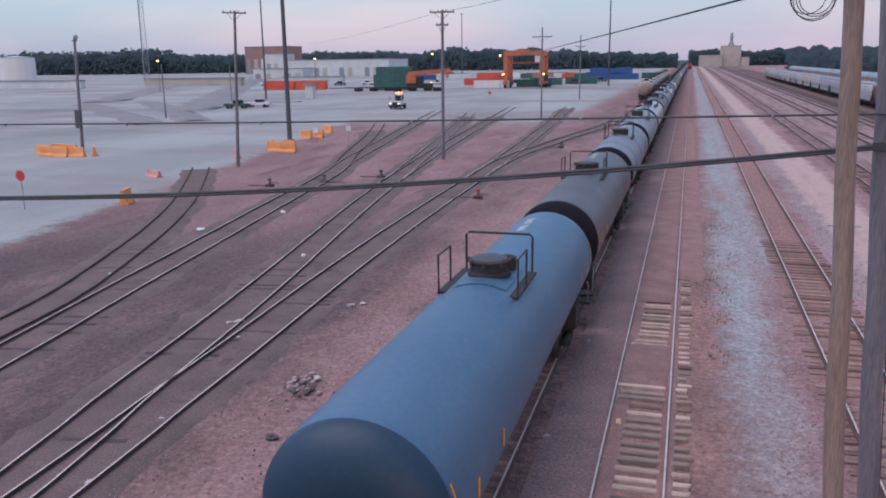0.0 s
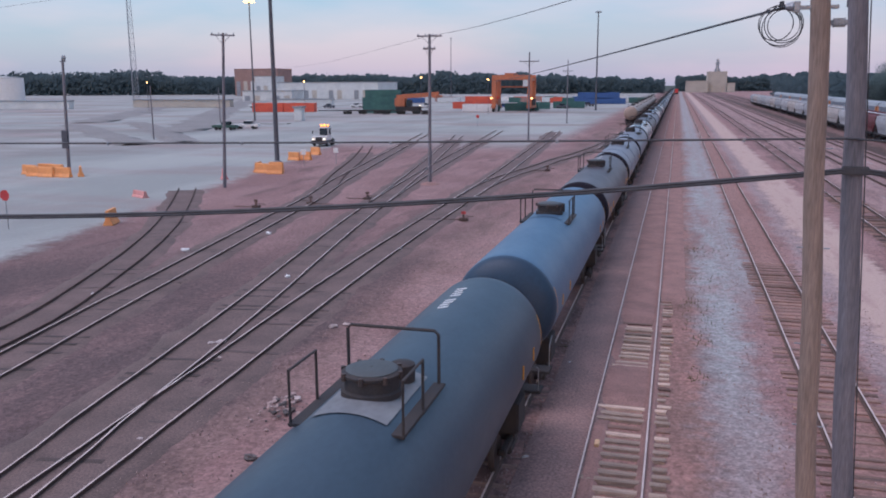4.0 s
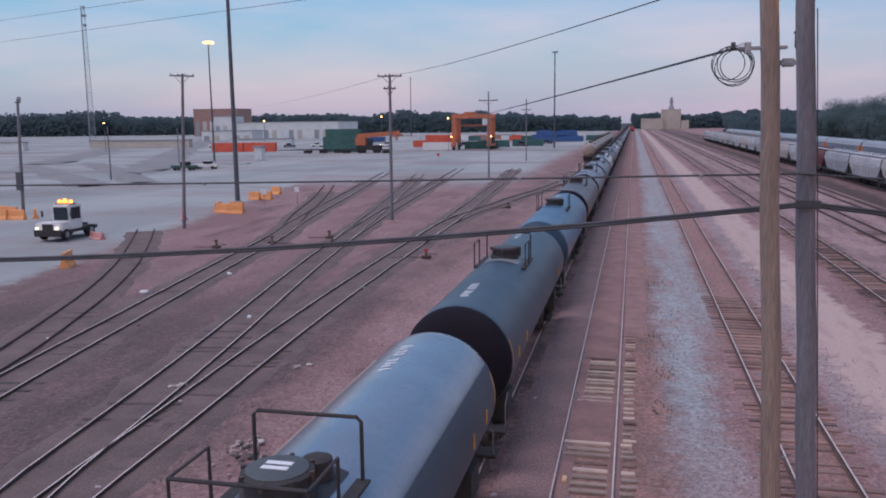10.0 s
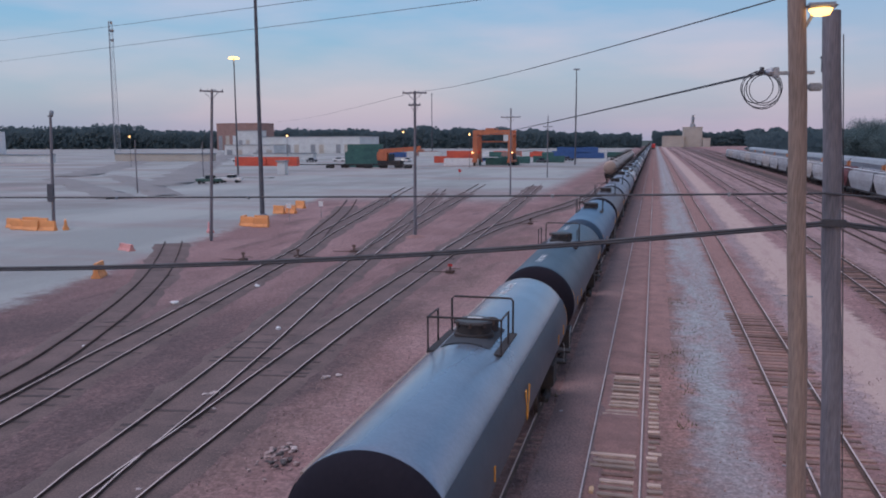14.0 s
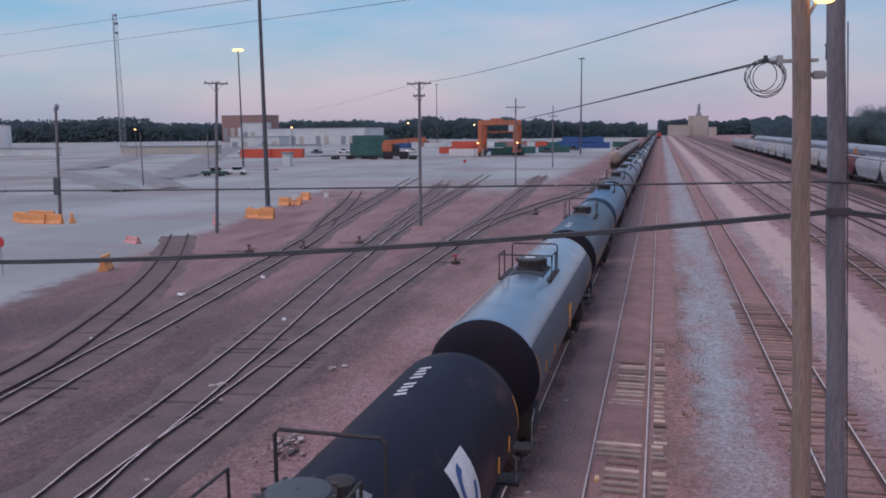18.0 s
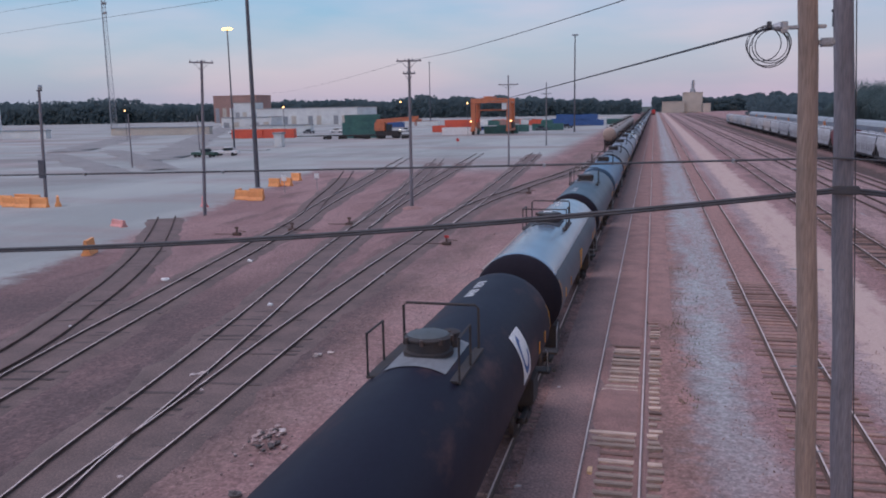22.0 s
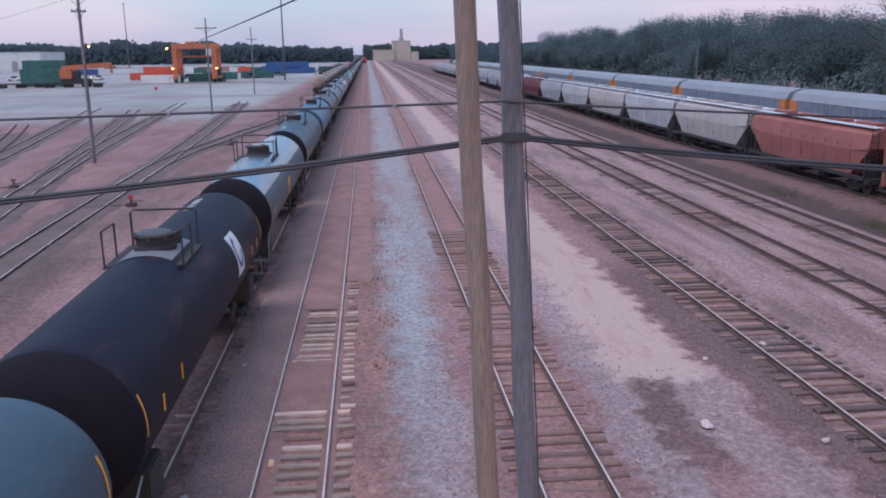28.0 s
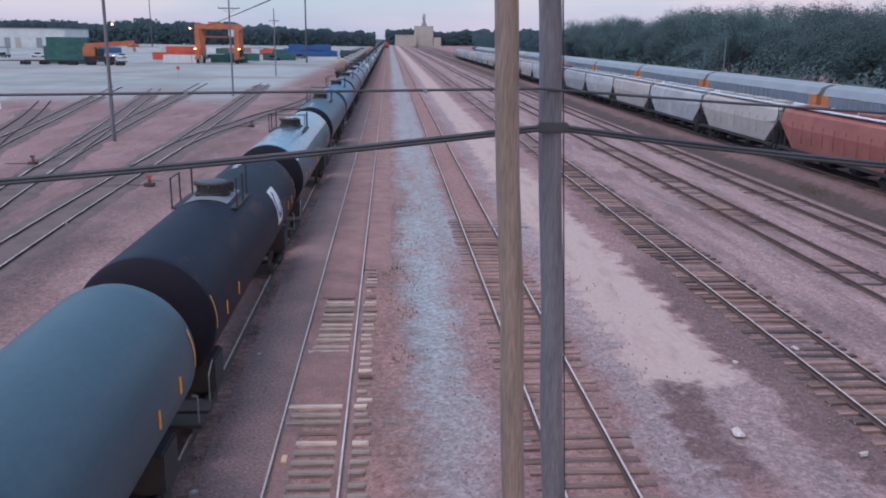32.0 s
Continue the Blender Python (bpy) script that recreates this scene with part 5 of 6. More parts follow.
# ---- container yard ----
def container(x, y, z, material, label, length=12.2, turn=0.0, h=2.6):
    root = thing("shipping_container", Matrix.Translation((x, y, z)) @ Matrix.Rotation(radians(turn), 4, "Z"), label, "container", "yard containers")
    l = length / 2
    part("container_body", boxes((-l, l, -1.2, 1.2, 0.1, h - 0.1)), material, root)
    for s in (-1, 1):
        part("top_rail", boxes((-l, l, s * 1.2 - 0.06, s * 1.2 + 0.06, h - 0.12, h)), material, root)
        part("bottom_rail", boxes((-l, l, s * 1.2 - 0.06, s * 1.2 + 0.06, 0, 0.15)), material, root)
        part("end_post", boxes((s * l - 0.08, s * l + 0.08, -1.24, -1.1, 0, h)), material, root)
    v, f, n = [], [], int(length / 0.3)
    for i in range(n + 1):
        xx = -l + length * i / n
        off = -1.2 - (0.05 if i % 2 else 0.0)
        v += [(xx, off, 0.15), (xx, off, h - 0.12)]
        if i:
            f.append((2 * i - 2, 2 * i, 2 * i + 1, 2 * i - 1))
    part("corrugated_side", (v, f), material, root)
    return root


container(-142.8, 276, 0.0, M_CONTAINER, "red-orange shipping container on the yard", 12.2, h=3.2)
container(-130.6, 276.4, 0.0, M_CONTAINER, "red-orange shipping container on the yard", 12.2, h=3.2)
rng = random.Random(9)
for x, y, z, m, lab in ((-98, 272, 0.9, M_GREEN, "dark green container at the foot of a stack"), (-96, 268, 0.9, M_GREEN, "dark green container at the foot of a stack"), (-98, 272, 3.5, M_GREEN, "dark green container stacked on another"), (-96, 268, 3.5, M_GREEN, "dark green container stacked on another"), (-97, 272, 6.1, M_GREEN, "dark green container on top of a stack"), (-66, 287, 0.9, M_WHITE, "white container beside the gantry"), (-66, 291, 0.9, M_GREEN, "dark container beside the gantry"), (-66, 291, 3.5, M_CONTAINER, "orange container beside the gantry"), (-79, 322, 0.9, M_CONTAINER, "orange container on a chassis"), (-52, 318, 0.9, M_GREEN, "green container in a row"), (-40, 330, 0.9, M_GREEN, "green container in a row"), (-53, 298, 0.9, M_GREEN, "dark container below the gantry")):
    container(x, y, 0.0 if z < 1 else z - 0.9, m, lab)
for k in range(26):
    m = rng.choice((M_WHITE, M_CONTAINER, M_BLUE, M_GREEN, M_SHED, M_BRICK))
    container(-16 - 3.9 * k + rng.uniform(-1, 1) - (20 if k % 2 else 0), 420 + 12 * (k % 5), 0.0, m, "distant shipping container in the far row", turn=rng.uniform(-4, 4))
for k in range(9):
    container(-40 + 2.9 * (k % 5), 425 + 13 * (k // 5) - 25, 2.7 * (k % 2), M_BLUE, "blue shipping container in a far stack", 12.2)


def gantry():
    root = thing("gantry_crane", Matrix.Translation((-54.5, 290, 0)), "orange rubber-tyred gantry crane spanning containers", "gantry crane")
    for s in (-1, 1):
        for yy in (-4, 4):
            part("leg", boxes((s * 6.3 - 0.75, s * 6.3 + 0.75, yy - 0.5, yy + 0.5, 1.4, 11.4), bevel=0.05), M_CRANE, root)
        part("sill_beam", boxes((s * 6.3 - 0.7, s * 6.3 + 0.7, -6, 6, 1.2, 2.1), bevel=0.05), M_CRANE, root)
        part("top_tie", boxes((s * 6.3 - 0.5, s * 6.3 + 0.5, -4, 4, 10.6, 11.4)), M_CRANE, root)
        for yy in (-5, -3.4, 3.4, 5):
            smooth(fix(part("tyre", moved(lathe([(-0.35, 0.5), (-0.3, 0.75), (0.3, 0.75), (0.35, 0.5)], 16, "x"), s * 6.3, yy, 0.75), M_TYRE, root)))
        part("power_box", boxes((s * 6.3 - 1.0, s * 6.3 + 1.0, -2.5, 2.5, 2.1, 4.2), bevel=0.05), M_BLACK if s > 0 else M_CRANE, root)
    for yy in (-4, 4):
        part("main_girder", boxes((-7.0, 7.0, yy - 0.55, yy + 0.55, 10.9, 12.5), bevel=0.05), M_CRANE, root)
    part("trolley", boxes((-2.5, 0.5, -4.4, 4.4, 12.5, 13.2)), M_CRANE, root)
    part("spreader", boxes((-5.2, 5.2, -1.2, 1.2, 8.2, 8.7)), M_CRANE, root)
    for x in (-4, 4):
        part("hoist_cable", tube([(x, 0, 8.6), (x * 0.4, 0, 12.6)], 0.05, 5), M_WIRE, root)
    part("cab", boxes((4.0, 5.7, -4.9, -3.0, 8.6, 10.8), bevel=0.1), M_SHED, root)
    for x, z in ((-7.1, 4.6), (7.1, 4.6)):
        part("work_lamp", moved(lathe([(-0.2, 0.05), (-0.1, 0.35), (0.2, 0.35)], 10, "z"), x, -4.6, z), M_LAMP_W, root)
    return root


gantry()


def reach_stacker():
    root = thing("reach_stacker", Matrix.Translation((-84.5, 262, 0)), "orange reach stacker with its boom held out", "reach stacker")
    part("chassis", boxes((-4, 4, -1.8, 1.8, 0.9, 2.4), bevel=0.15), M_BLACK, root)
    part("engine_cover", boxes((-4.4, -0.8, -1.5, 1.5, 2.4, 5.2), bevel=0.2), M_CRANE, root)
    part("cab", boxes((-0.6, 1.2, -0.9, 0.9, 2.4, 4.6), bevel=0.15), M_GLASS, root)
    m = Matrix.Translation((-3, 0, 5.5)) @ Matrix.Rotation(radians(-4), 4, "Y")
    b = bmesh.new()
    box(b, -1, 13.5, -0.5, 0.5, -0.7, 0.7, bevel=0.05, m=m)
    part("boom", b, M_CRANE, root)
    part("spreader", boxes((9.4, 10.6, -4, 4, 5.2, 6.0), bevel=0.05), M_CRANE, root)
    for x in (-2.8, 2.6):
        for s in (-1, 1):
            smooth(fix(part("tyre", moved(lathe([(-0.4, 0.5), (-0.35, 0.85), (0.35, 0.85), (0.4, 0.5)], 16), x, s * 1.6, 0.85), M_TYRE, root)))
    for s in (-0.6, 0.6):
        part("headlamp", boxes((4.0, 4.1, s - 0.2, s + 0.2, 2.5, 2.8)), M_HEAD, root)
    return root


reach_stacker()


def pallet_truck_row(x, y):
    """Empty container chassis parked in a row."""
    o = thing("container_chassis", Matrix.Translation((x, y, 0)), "dark empty container chassis parked on the yard", "trailer", "parked chassis")
    for s in (-1, 1):
        part("frame_rail", boxes((-6, 6, s * 0.5 - 0.1, s * 0.5 + 0.1, 1.0, 1.3)), M_BLACK, o)
        part("cross_member", boxes((s * 5.85 - 0.15, s * 5.85 + 0.15, -1.2, 1.2, 1.0, 1.304)), M_BLACK, o)
    for xx in (3.6, 4.9):
        for s in (-1, 1):
            part("tyre", moved(lathe([(-0.15, 0.3), (-0.14, 0.5), (0.14, 0.5), (0.15, 0.3)], 12), xx, s * 1.0, 0.5), M_TYRE, o)


for k in range(7):
    pallet_truck_row(-108 + 4.5 * k, 256 + 2.2 * (k % 3))


def jersey(x, y, turn, material, label, l=1.6, tall=1.0):
    o = thing("barrier", Matrix.Translation((x, y, -0.06)) @ Matrix.Rotation(radians(turn), 4, "Z"), label, "barrier", "traffic barriers")
    prof = [(-0.32, 0), (-0.32, 0.12), (-0.17, 0.38), (-0.11, 1.02), (-0.08, 1.06), (0.08, 1.06), (0.11, 1.02), (0.17, 0.38), (0.32, 0.12), (0.32, 0)]
    fix(part("barrier_body", swept([Vector((0, -l / 2, 0)), Vector((0, l / 2, 0))], 0, [(u, v * tall) for u, v in prof]), material, o))
    return o


for x, y, a in ((-42.5, 81.6, 84), (-40.7, 81.0, 96), (-41.8, 83.4, 90), (-43.8, 83.0, 10)):
    jersey(x, y, a, M_ORANGE, "faded orange barrier beside a light mast", 1.7)
for x, y, a in ((-67.2, 74.6, 84), (-65.2, 73.2, 97), (-63.4, 72.8, 88), (-61.5, 73.0, 92), (-60.4, 74.4, 40), (-66.4, 76.2, 95), (-64.6, 75.6, 90)):
    jersey(x, y, a, M_ORANGE, "faded orange barrier at a pole", 1.9)
for x, y, a in ((-46.0, 96.6, 80), (-44.7, 97.4, 75), (-46.8, 105.0, 70), (-36.6, 48.3, 20), (-46.0, 44.0, 60)):
    jersey(x, y, a, M_ORANGE, "faded orange barrier beside the tracks", 1.6)
jersey(-43.4, 61.0, 62, mat("pale_red_barrier", (0.62, 0.30, 0.28), (0.5, 0.22, 0.2)), "faded red barrier lying by the paving", 2.0, 0.55)
jersey(-43.4, 75.0, 40, mat("pink_barrier", (0.62, 0.26, 0.25), (0.5, 0.2, 0.2)), "faded red barrier at a pole", 1.2)


def sign_post(x, y, h, label, octagon):
    o = thing("sign", Matrix.Translation((x, y, 0)), label, "sign")
    part("sign_post", tube([(0, 0, 0), (0, 0, h)], 0.035, 6), M_STEEL, o)
    if octagon:
        v = [(0.38 * math.cos(radians(22.5 + 45 * k)), -0.05, h - 0.1 + 0.38 * math.sin(radians(22.5 + 45 * k))) for k in range(8)]
        v += [(a, b + 0.02, c) for a, b, c in v]
        part("sign_plate", (v, [tuple(range(8)), tuple(range(8, 16))[::-1]] + [(k, (k + 1) % 8, 8 + (k + 1) % 8, 8 + k) for k in range(8)]), M_RED, o, "red eight-sided plate")
    else:
        part("sign_plate", boxes((-0.3, 0.3, -0.05, -0.03, h - 0.6, h)), M_WHITE, o)


sign_post(-41.8, 44.5, 2.4, "red stop sign on a steel post", True)
sign_post(-42.0, 182.0, 2.4, "red sign board by the far tracks", True)
sign_post(-40.8, 88.5, 2.0, "small white sign on a post", False)
sign_post(-38.2, 92.0, 2.0, "small white sign on a post", False)


def switch_stand(x, y, turn=0.0, lamp=M_RED):
    o = thing("switch_stand", Matrix.Translation((x, y, -0.05)) @ Matrix.Rotation(radians(turn), 4, "Z"), "low rusty switch stand beside a turnout", "switch stand", "switch stands")
    part("stand_base", boxes((-0.3, 0.3, -0.22, 0.22, 0.0, 0.22), bevel=0.03), M_RAIL, o)
    part("stand_body", lathe([(0.2, 0.10), (0.40, 0.08), (0.5, 0.05)], 10, "z"), M_RAIL, o)
    part("throw_lever", tube([(0.1, 0, 0.35), (0.75, 0.1, 0.3)], 0.03, 6), M_RAIL, o)
    part("target", boxes((-0.16, 0.16, -0.02, 0.02, 0.48, 0.66)), lamp, o, "small red target plate")
    part("switch_rod", boxes((-1.9, -0.3, -0.04, 0.04, 0.05, 0.1)), M_RAIL, o)


switch_stand(-13.0, 55.4)
switch_stand(-23.5, 64.0, 0, M_RAIL)
switch_stand(-30.4, 57.6, 0, M_RAIL)
switch_stand(-12.3, 90.0, 0, M_RAIL)
switch_stand(-27.0, 60.4, 180, M_RAIL)


def pickup(x, y, turn, material, label):
    o = thing("pickup_truck", Matrix.Translation((x, y, 0)) @ Matrix.Rotation(radians(turn), 4, "Z"), label, "pickup truck", "parked vehicles")
    part("lower_body", boxes((-2.7, 2.7, -0.95, 0.95, 0.5, 1.1), bevel=0.1), material, o)
    part("cabin", boxes((-0.6, 1.3, -0.85, 0.85, 1.1, 1.8), bevel=0.18), M_GLASS, o)
    part("cabin_roof", boxes((-0.4, 1.1, -0.8, 0.8, 1.76, 1.84), bevel=0.03), material, o)
    for xx in (-1.7, 1.7):
        for s in (-1, 1):
            part("wheel", moved(lathe([(-0.12, 0.2), (-0.12, 0.38), (0.12, 0.38), (0.12, 0.2)], 14), xx, s * 0.9, 0.38), M_TYRE, o)


pickup(-90.5, 165, 8, M_WHITE, "white pickup truck parked on the paving")
pickup(-93.0, 160, 5, mat("dark_green_paint", (0.06, 0.12, 0.10)), "dark green pickup truck parked on the paving")
for k in range(14):
    pickup(-175 + 11 * k + rng.uniform(-3, 3), 330 + rng.uniform(-10, 25), rng.uniform(0, 180), rng.choice((M_WHITE, M_SHED, M_DARK, M_BLUE)), "small parked vehicle far across the yard")
building("trailer_row", -330, -250, 300, 303, 3.2, M_SHED, "long pale row of trailers", 0)
building("trailer_row", -240, -190, 330, 333, 3.2, M_CREAM, "pale row of trailers far across the yard", 0)
building("trailer_row", -180, -150, 350, 353, 3.0, M_SHED, "pale row of trailers", 0)
building("yard_booth", -98.4, -96.2, 205, 207, 3.4, M_SHED, "narrow pale yard booth", 0)

# tan tank cars standing by the far ladder
tan = tank_car("parked_tank_car", "tan tank car parked beside the train", P_TAN, full=False, head=P_TAN)
tan["group"] = "parked tank cars"
tan.matrix_basis = Matrix.Translation((-8.6, 195, 0))
for k in range(1, 9):
    copy_thing(tan, Matrix.Translation((-8.6, 195 + 18.2 * k, 0)))


# ---- trees ----
def tree(name, h, spread, seed, label, leaves=13000):
    r = random.Random(seed)
    root = thing(name, Matrix(), label, "tree", "trees behind the rail cars")
    limbs = [tube([(0, 0, -0.3), (0.1, 0.05, h * 0.3), (0.0, 0.15, h * 0.62)], 0.26, 8, 0.1)]
    clumps = []
    for k in range(11):
        a, z = r.uniform(0, 6.28), h * r.uniform(0.25, 0.62)
        out, up = spread * r.uniform(0.45, 0.95), h * r.uniform(0.12, 0.34)
        tip = Vector((math.cos(a) * out, math.sin(a) * out, z + up))
        limbs.append(tube([(0, 0, z), tip * 0.5 + Vector((0, 0, z * 0.5)), tip], 0.09, 5, 0.03))
        clumps.append((tip, spread * r.uniform(0.28, 0.5)))
    clumps.append((Vector((0, 0, h * 0.86)), spread * 0.45))
    clumps += [(Vector((r.gauss(0, spread * 0.4), r.gauss(0, spread * 0.4), h * r.uniform(0.35, 0.8))), spread * r.uniform(0.25, 0.45)) for _ in range(9)]
    part("trunk", join(*limbs), M_BARK, root)
    verts, faces = [], []
    for k in range(leaves):
        c, q = clumps[k % len(clumps)]
        d = Vector((r.gauss(0, 1), r.gauss(0, 1), r.gauss(0, 0.8))).normalized() * q * r.uniform(0.55, 1.08)
        p, s = c + d, r.uniform(0.07, 0.17)
        out = (d.normalized() + Vector((r.gauss(0, 0.35), r.gauss(0, 0.35), 0.7 + r.gauss(0, 0.35)))).normalized()
        u = out.cross(Vector((r.gauss(0, 1), r.gauss(0, 1), r.gauss(0, 1)))).normalized()
        v = out.cross(u)
        o = len(verts)
        verts += [p - u * s, p + v * s * 0.6, p + u * s, p - v * s * 0.6]
        faces.append((o, o + 1, o + 2, o + 3))
    part("crown", (verts, faces), M_LEAF, root)
    return root


KINDS = [tree("tree", h, s, 20 + i, "dark green broad-leaved tree in dusk light") for i, (h, s) in enumerate(((11.2, 4.4), (10.2, 4.8), (12.0, 4.5), (9.4, 4.2), (11.6, 5.0)))]
r = random.Random(3)
spots = []
for row, x0 in enumerate((58, 66, 75, 86)):
    yy = 36 + 3 * row
    while yy < 300:
        spots.append((x0 + r.uniform(-3, 3) + max(0, (yy - 200) * -0.06), yy, r.uniform(0.9, 1.2) * (1.0 + 0.08 * row) * (1.3 if yy < 62 else 1.02)))
        yy += r.uniform(5.0, 8.0) * (1 + yy / 400)
for i, (x, yy, s) in enumerate(spots):
    m = Matrix.Translation((x, yy, 0)) @ Matrix.Rotation(r.uniform(0, 6.28), 4, "Z") @ Matrix.Scale(s, 4)
    if i < len(KINDS):
        KINDS[i].matrix_basis = m
    else:
        k = copy_thing(KINDS[r.randrange(5)], Matrix())
        k.matrix_basis = m


def bare_tree(x, y, h):
    q = random.Random(17)
    root = thing("bare_tree", Matrix.Translation((x, y, 0)), "leafless tree with thin branching twigs", "tree")
    part("trunk", tube([(0, 0, -0.3), (0.15, 0.0, h * 0.35), (0.05, 0.1, h * 0.7), (0.2, 0.0, h)], 0.16, 7, 0.03), M_BARK, root)
    for k in range(16):
        a, z, out = q.uniform(0, 6.28), h * q.uniform(0.4, 0.92), q.uniform(1.0, 2.8)
        tip = Vector((math.cos(a) * out, math.sin(a) * out, z + q.uniform(0.6, 1.8)))
        mid = Vector((tip.x * 0.45, tip.y * 0.45, z + 0.5))
        twigs = [tube([mid, mid.lerp(tip, 0.5) + Vector((q.gauss(0, 0.3), q.gauss(0, 0.3), 0.3)), tip + Vector((q.gauss(0, 0.6), q.gauss(0, 0.6), 0.4))], 0.025, 4, 0.01) for _ in range(3)]
        part("branch", join(tube([(0.08, 0.03, z), mid, tip], 0.05, 5, 0.015), *twigs), M_BARK, root)
    return root


bare_tree(53.0, 82.0, 13.2)


def brush():
    """Undergrowth along the foot of the trees."""
    q = random.Random(8)
    verts, faces = [], []
    for _ in range(60000):
        yy = 30 + 300 * q.random() ** 1.3
        x = 50 + q.uniform(0, 12) + 2 * math.sin(yy * 0.2)
        p = Vector((x, yy, q.random() ** 1.6 * (2.6 + 1.4 * math.sin(yy * 0.35) + 0.4 * (x - 50))))
        s = q.uniform(0.12, 0.28)
        out = Vector((-0.6 + q.gauss(0, 0.35), -0.3 + q.gauss(0, 0.35), 0.8)).normalized()
        u = out.cross(Vector((q.gauss(0, 1), q.gauss(0, 1), q.gauss(0, 1)))).normalized()
        v = out.cross(u)
        o = len(verts)
        verts += [p - u * s, p + v * s * 0.7, p + u * s, p - v * s * 0.7]
        faces.append((o, o + 1, o + 2, o + 3))
    return tagged(part("undergrowth", (verts, faces), M_LEAF, None), "dense dark undergrowth below the trees", "bushes", kind="stuff")


brush()


def far_woods(name, x0, x1, y, h, depth, count, seed, label, bottom=0.0):
    q = random.Random(seed)
    verts, faces = [], []
    for _ in range(count):
        x = q.uniform(x0, x1)
        top = h * (0.72 + 0.22 * noise.noise(Vector((x * 0.02, seed, 0))) + 0.25 * noise.noise(Vector((x * 0.09, seed, 2))) + 0.12 * noise.noise(Vector((x * 0.3, seed, 4))))
        yy = y + q.uniform(0, depth)
        p = Vector((x, yy, bottom + (top - bottom) * q.random() ** 0.7))
        s = q.uniform(0.6, 1.7) * h / 20
        out = Vector((q.gauss(0, 0.25), -0.8 + q.gauss(0, 0.2), 0.5)).normalized()
        u = out.cross(Vector((q.gauss(0, 1), q.gauss(0, 1), q.gauss(0, 1)))).normalized()
        v = out.cross(u)
        o = len(verts)
        verts += [p - u * s, p + v * s * 0.8, p + u * s, p - v * s * 0.8]
        faces.append((o, o + 1, o + 2, o + 3))
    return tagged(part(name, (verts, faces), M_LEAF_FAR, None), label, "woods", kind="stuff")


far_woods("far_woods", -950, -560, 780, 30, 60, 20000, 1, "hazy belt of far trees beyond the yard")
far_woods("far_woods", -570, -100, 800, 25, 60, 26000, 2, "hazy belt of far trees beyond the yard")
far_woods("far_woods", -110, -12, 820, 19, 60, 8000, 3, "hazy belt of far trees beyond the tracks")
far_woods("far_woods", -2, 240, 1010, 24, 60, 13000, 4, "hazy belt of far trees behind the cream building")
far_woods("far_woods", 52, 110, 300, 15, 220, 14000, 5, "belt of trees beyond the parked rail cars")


# ---- litter, stones and weeds near the tracks ----
def litter(x, y, s, material, label, name="litter"):
    o = thing(name, Matrix.Translation((x, y, -0.03)) @ Matrix.Rotation(x * 7, 4, "Z"), label, "debris", "litter on the ballast")
    b = bmesh.new()
    bmesh.ops.create_icosphere(b, subdivisions=2, radius=s)
    q = random.Random(int(x * 100))
    for v in b.verts:
        v.co = Vector((v.co.x, v.co.y * 0.7, v.co.z * 0.45 + s * 0.25)) * q.uniform(0.7, 1.25)
    part("piece", b, material, o)


M_PALE_ROCK = mat("pale_rock", (0.55, 0.46, 0.44), (0.45, 0.37, 0.35))
M_DARK_ROCK = mat("dark_rock", (0.12, 0.10, 0.10), (0.08, 0.07, 0.07))
for dx in (-0.18, 0.0, 0.16, 0.05):
    litter(-14.95 + dx, 26.0 + dx * 0.8 + (0.15 if dx == 0.05 else 0), 0.13, M_PALE_ROCK, "pale crumpled rubbish lying in the turnout")
for x, y, s, m in ((-14.0, 24.5, 0.09, M_PALE_ROCK), (-14.07, 44.6, 0.16, M_WHITE), (-17.2, 36.4, 0.2, M_WHITE), (-23.9, 47.2, 0.22, M_WHITE), (-26.0, 41.0, 0.25, M_WHITE), (-24.4, 31.0, 0.12, M_WHITE), (-12.5, 17.9, 0.08, M_PALE_ROCK), (-12.0, 14.4, 0.12, M_PALE_ROCK), (-9.4, 20.8, 0.14, M_DARK_ROCK), (-9.6, 21.6, 0.16, M_PALE_ROCK), (-9.0, 17.6, 0.2, M_DARK_ROCK), (-11.6, 29.0, 0.18, M_PALE_ROCK), (-11.2, 29.4, 0.14, M_PALE_ROCK), (-0.95, 21.9, 0.1, M_PALE_ROCK), (10.1, 21.6, 0.22, M_PALE_ROCK), (12.6, 20.5, 0.13, M_PALE_ROCK), (11.9, 26.0, 0.1, M_PALE_ROCK), (-1.9, 15.6, 0.1, M_WHITE), (-2.2, 19.5, 0.1, M_PALE_ROCK), (-2.0, 27.0, 0.12, M_PALE_ROCK), (14.2, 27.0, 0.14, M_PALE_ROCK)):
    litter(x, y, s, m, "small piece of litter on the ballast")
o = thing("tie_plate", Matrix.Translation((-0.5, 20.6, 0.03)), "pale wooden block lying between the rails", "wood block")
part("block", boxes((-0.06, 0.06, -0.17, 0.17, 0.0, 0.1), bevel=0.015), mat("fresh_wood", (0.72, 0.48, 0.28), (0.6, 0.4, 0.24)), o)


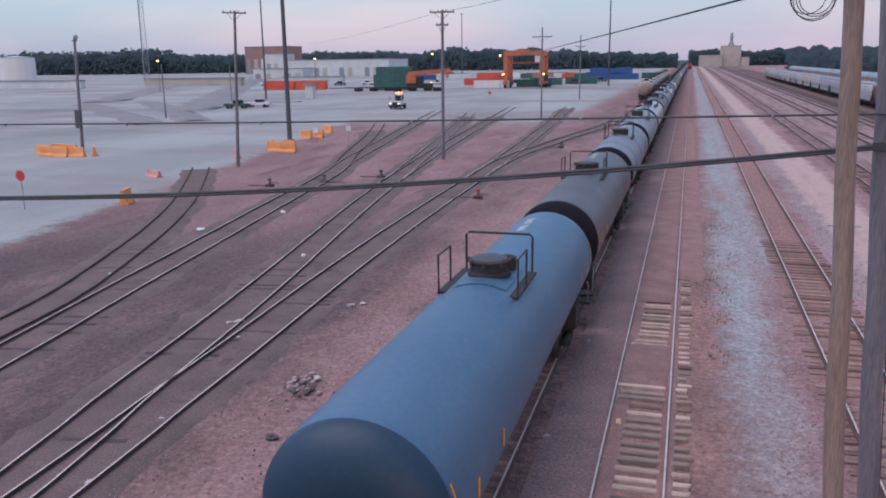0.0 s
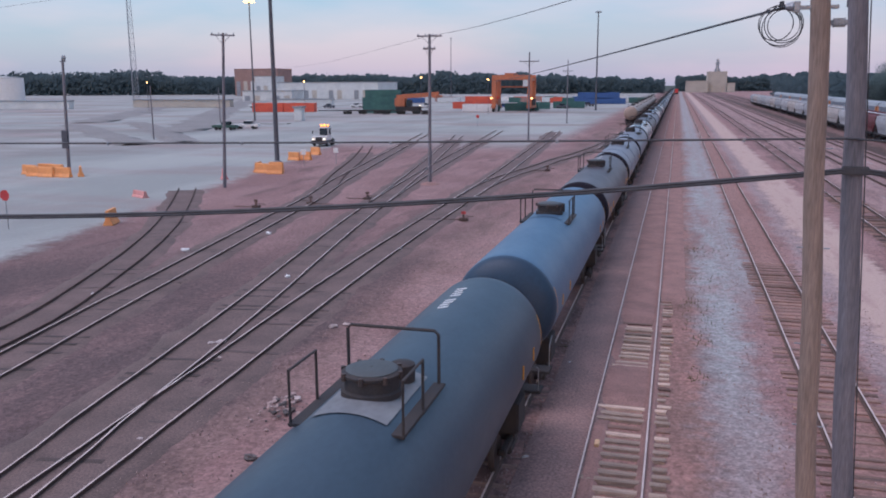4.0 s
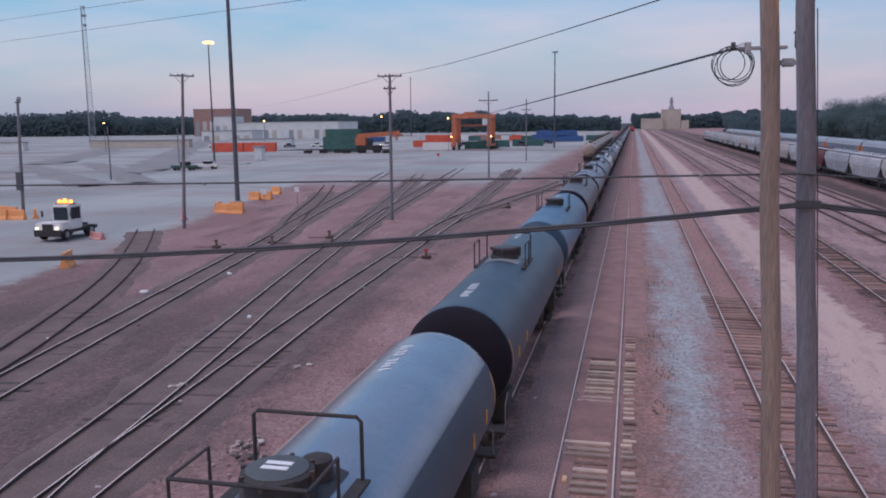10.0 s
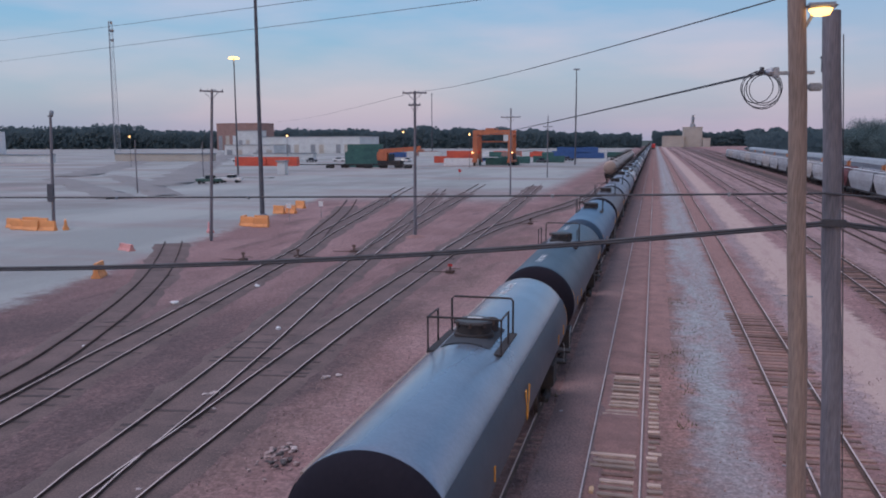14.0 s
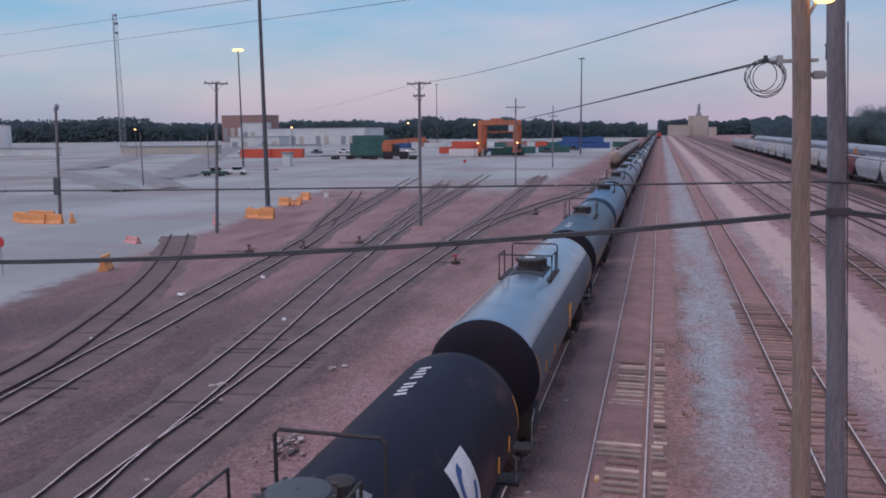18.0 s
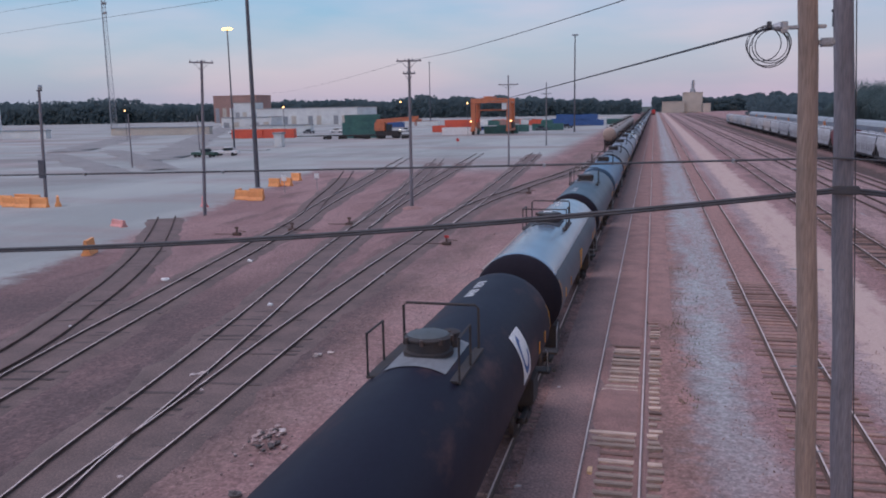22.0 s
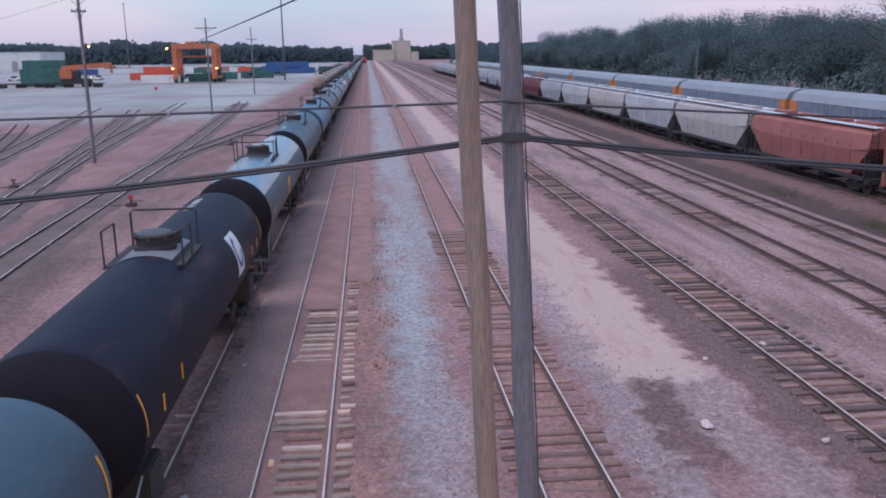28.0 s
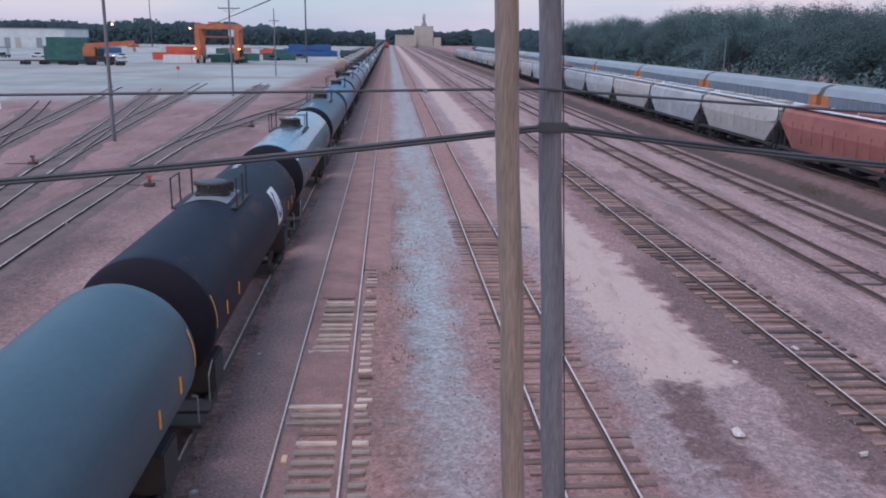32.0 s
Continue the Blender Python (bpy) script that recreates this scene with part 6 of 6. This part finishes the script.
def rubble():
    """A low spill of crumbled pale ballast beside the train."""
    q = random.Random(31)
    root = thing("rubble_heap", Matrix.Translation((-9.8, 20.9, -0.05)), "low pale heap of crumbled ballast beside the train", "rubble")
    for k in range(70):
        bm = bmesh.new()
        bmesh.ops.create_icosphere(bm, subdivisions=1, radius=1.0)
        r = 0.03 + 0.08 * q.random() ** 2
        d, a = abs(q.gauss(0, 0.5)), q.uniform(0, 6.28)
        for v in bm.verts:
            v.co = Vector((v.co.x * r * q.uniform(0.7, 1.3), v.co.y * r * q.uniform(0.7, 1.3), v.co.z * r * q.uniform(0.5, 0.9))) + Vector((d * math.cos(a) * 0.8, d * math.sin(a) * 1.5, 0.05 + 0.14 * max(0, 0.8 - d)))
        part("lump", bm, M_LUMP if k % 3 else M_DARK_ROCK, root)


M_LUMP = mat("crumbled_ballast", (0.46, 0.345, 0.325), (0.34, 0.245, 0.23), scale=4, bump=0.6)
rubble()


def stones():
    q = random.Random(12)
    verts, faces = [], []
    def put(x, y, s):
        o, z = len(verts), -0.04
        for k in range(4):
            a = k * 1.57 + q.random()
            verts.append((x + s * math.cos(a) * q.uniform(0.7, 1.2), y + s * math.sin(a) * q.uniform(0.7, 1.2), z))
        for k in range(4):
            verts.append(tuple(Vector(verts[o + k]) * 0.55 + Vector((x, y, 0)) * 0.45 + Vector((0, 0, s * q.uniform(0.5, 1.0)))))
        faces.append((o + 4, o + 5, o + 6, o + 7))
        for k in range(4):
            faces.append((o + k, o + (k + 1) % 4, o + 4 + (k + 1) % 4, o + 4 + k))
    for _ in range(12000):
        yy = 9 + 60 * q.random() ** 1.8
        x = q.choice((q.gauss(-2.2, 0.5), q.gauss(8.2, 0.9), q.gauss(12.9, 0.7), q.gauss(17.4, 1.6), q.gauss(23, 1.5), q.gauss(4.6, 0.8), q.uniform(-12, -6)))
        put(x, yy, q.uniform(0.015, 0.036))
    g = part("ballast_stones", (verts, faces), mat("ballast_stone", (0.36, 0.25, 0.235), (0.26, 0.18, 0.17), scale=3, fine=25, grain=0.3), None)
    return tagged(g, "loose ballast stones beside the tracks", "stones", kind="stuff")


stones()


def weeds():
    q = random.Random(5)
    verts, faces = [], []
    for cx, cy, n, sp in [(2.2, 33, 60, 0.4), (2.1, 36, 90, 0.5), (2.5, 31, 50, 0.3), (2.3, 40, 60, 0.6), (-1.8, 29, 40, 0.4), (2.2, 27, 30, 0.3), (29.6, 45, 260, 0.5), (29.9, 56, 200, 0.5), (29.4, 38, 420, 0.6), (29.3, 33, 300, 0.6), (2.6, 48, 60, 0.5), (-1.9, 22.5, 30, 0.3)]:
        for _ in range(n):
            x, yy, h, a = cx + q.gauss(0, sp), cy + q.gauss(0, sp * 2), q.uniform(0.06, 0.2), q.uniform(0, 6.28)
            o = len(verts)
            dx, dy = 0.02 * math.cos(a), 0.02 * math.sin(a)
            z0 = -0.5 if x > 20 else -0.06
            verts += [(x - dx, yy - dy, z0), (x + dx, yy + dy, z0), (x + q.gauss(0, 0.06), yy + q.gauss(0, 0.06), z0 + h + (0.2 if x > 20 else 0))]
            faces.append((o, o + 1, o + 2))
    return tagged(part("weeds", (verts, faces), M_WEED, None), "sparse low weeds along the track edge", "weeds", kind="stuff")


weeds()


# ---- the yard tractor that drives by ----
def yard_tractor():
    root = thing("yard_tractor", Matrix(), "white yard tractor with amber beacons driving across the paving", "truck")
    part("frame", boxes((-1.1, 1.1, -3.2, 2.2, 0.55, 0.85), bevel=0.03), M_BLACK, root)
    part("front_bumper", boxes((-1.25, 1.25, 2.1, 2.35, 0.4, 0.95), bevel=0.05), M_BLACK, root)
    part("hood", boxes((-1.2, 1.2, 0.9, 2.2, 0.85, 1.55), bevel=0.12), M_WHITE, root)
    part("grille", boxes((-0.5, 0.5, 2.19, 2.23, 0.95, 1.45)), M_BLACK, root)
    part("cab", boxes((-1.2, 0.35, -0.9, 0.95, 0.85, 2.95), bevel=0.08), M_WHITE, root)
    part("windscreen", boxes((-1.08, 0.22, 0.94, 0.97, 1.65, 2.75)), M_GLASS, root)
    part("side_window", boxes((0.34, 0.37, -0.6, 0.7, 1.7, 2.7)), M_GLASS, root)
    part("side_window", boxes((-1.22, -1.19, -0.6, 0.7, 1.7, 2.7)), M_GLASS, root)
    part("roof_rack", boxes((-1.15, 0.3, -0.2, 0.5, 2.95, 3.03)), M_BLACK, root)
    part("exhaust", tube([(0.75, -0.6, 0.8), (0.75, -0.6, 3.0)], 0.07, 8), M_STEEL, root)
    part("fifth_wheel", boxes((-0.6, 0.6, -2.6, -1.4, 0.95, 1.1), bevel=0.05), M_BLACK, root)
    part("rear_lamp", boxes((-0.3, 0.3, -1.1, -1.0, 0.9, 1.15), bevel=0.04), M_LAMP_W, root)
    for x, y, s, mm in ((-0.95, 0.2, 0.2, M_BEACON), (-0.4, 0.2, 0.26, M_BEACON), (0.1, 0.2, 0.2, M_BEACON)):
        smooth(fix(part("beacon", moved(lathe([(0, s * 0.8), (s, s * 0.8), (s * 1.5, s * 0.3), (s * 1.55, 0.02)], 12, "z"), x, y, 3.03), mm, root, "flashing amber beacon")))
    for s in (-0.9, 0.9):
        part("headlamp", boxes((s - 0.15, s + 0.15, 2.33, 2.38, 1.02, 1.2), bevel=0.02), M_HEAD, root)
        part("mirror", boxes((s * 1.5 - 0.08, s * 1.5 + 0.08, 0.85, 0.92, 1.9, 2.4)), M_BLACK, root)
        for y, w in ((1.3, 0.15), (-2.0, 0.28)):
            tyre = smooth(fix(part("wheel", moved(lathe([(-w, 0.28), (-w, 0.46), (-w + 0.05, 0.5), (w - 0.05, 0.5), (w, 0.46), (w, 0.28)], 18, "x"), s * 1.12, y, 0.5), M_TYRE, root)))
            smooth(fix(part("rim", moved(lathe([(-w - 0.01, 0.1), (-w, 0.27), (w, 0.27), (w + 0.01, 0.1)], 14, "x"), s * 1.12, y, 0.5), M_STEEL, tyre)))
    return root


TRACTOR = yard_tractor()
DRIVE = [(0, -56.5, 161.0), (2, -55.6, 143.0), (4, -52.8, 121.0), (5.3, -50.0, 106.5), (6.5, -47.8, 92.5), (7, -47.2, 87.2), (8, -46.7, 78.8), (9, -46.8, 70.2), (10, -46.4, 60.8), (10.5, -45.9, 55.5), (12, -44.5, 40.0), (14, -42.5, 24.0), (16, -42.0, 20.0), (32, -42.0, 20.0)]


def motions():
    for car, y in TRAIN:
        walk(car, [(t, pose(X_TRAIN, y + s, 0)) for t, s in ROLL])
    rows = []
    for i, (t, x, y) in enumerate(DRIVE):
        a, b = DRIVE[max(0, min(i - 1, 10))], DRIVE[max(2, min(i + 1, 12))]
        turn = math.degrees(math.atan2(b[2] - a[2], b[1] - a[1])) - 90
        rows.append((t, pose(x, y, 0, 0, 0, turn)))
    walk(TRACTOR, rows)


motions()
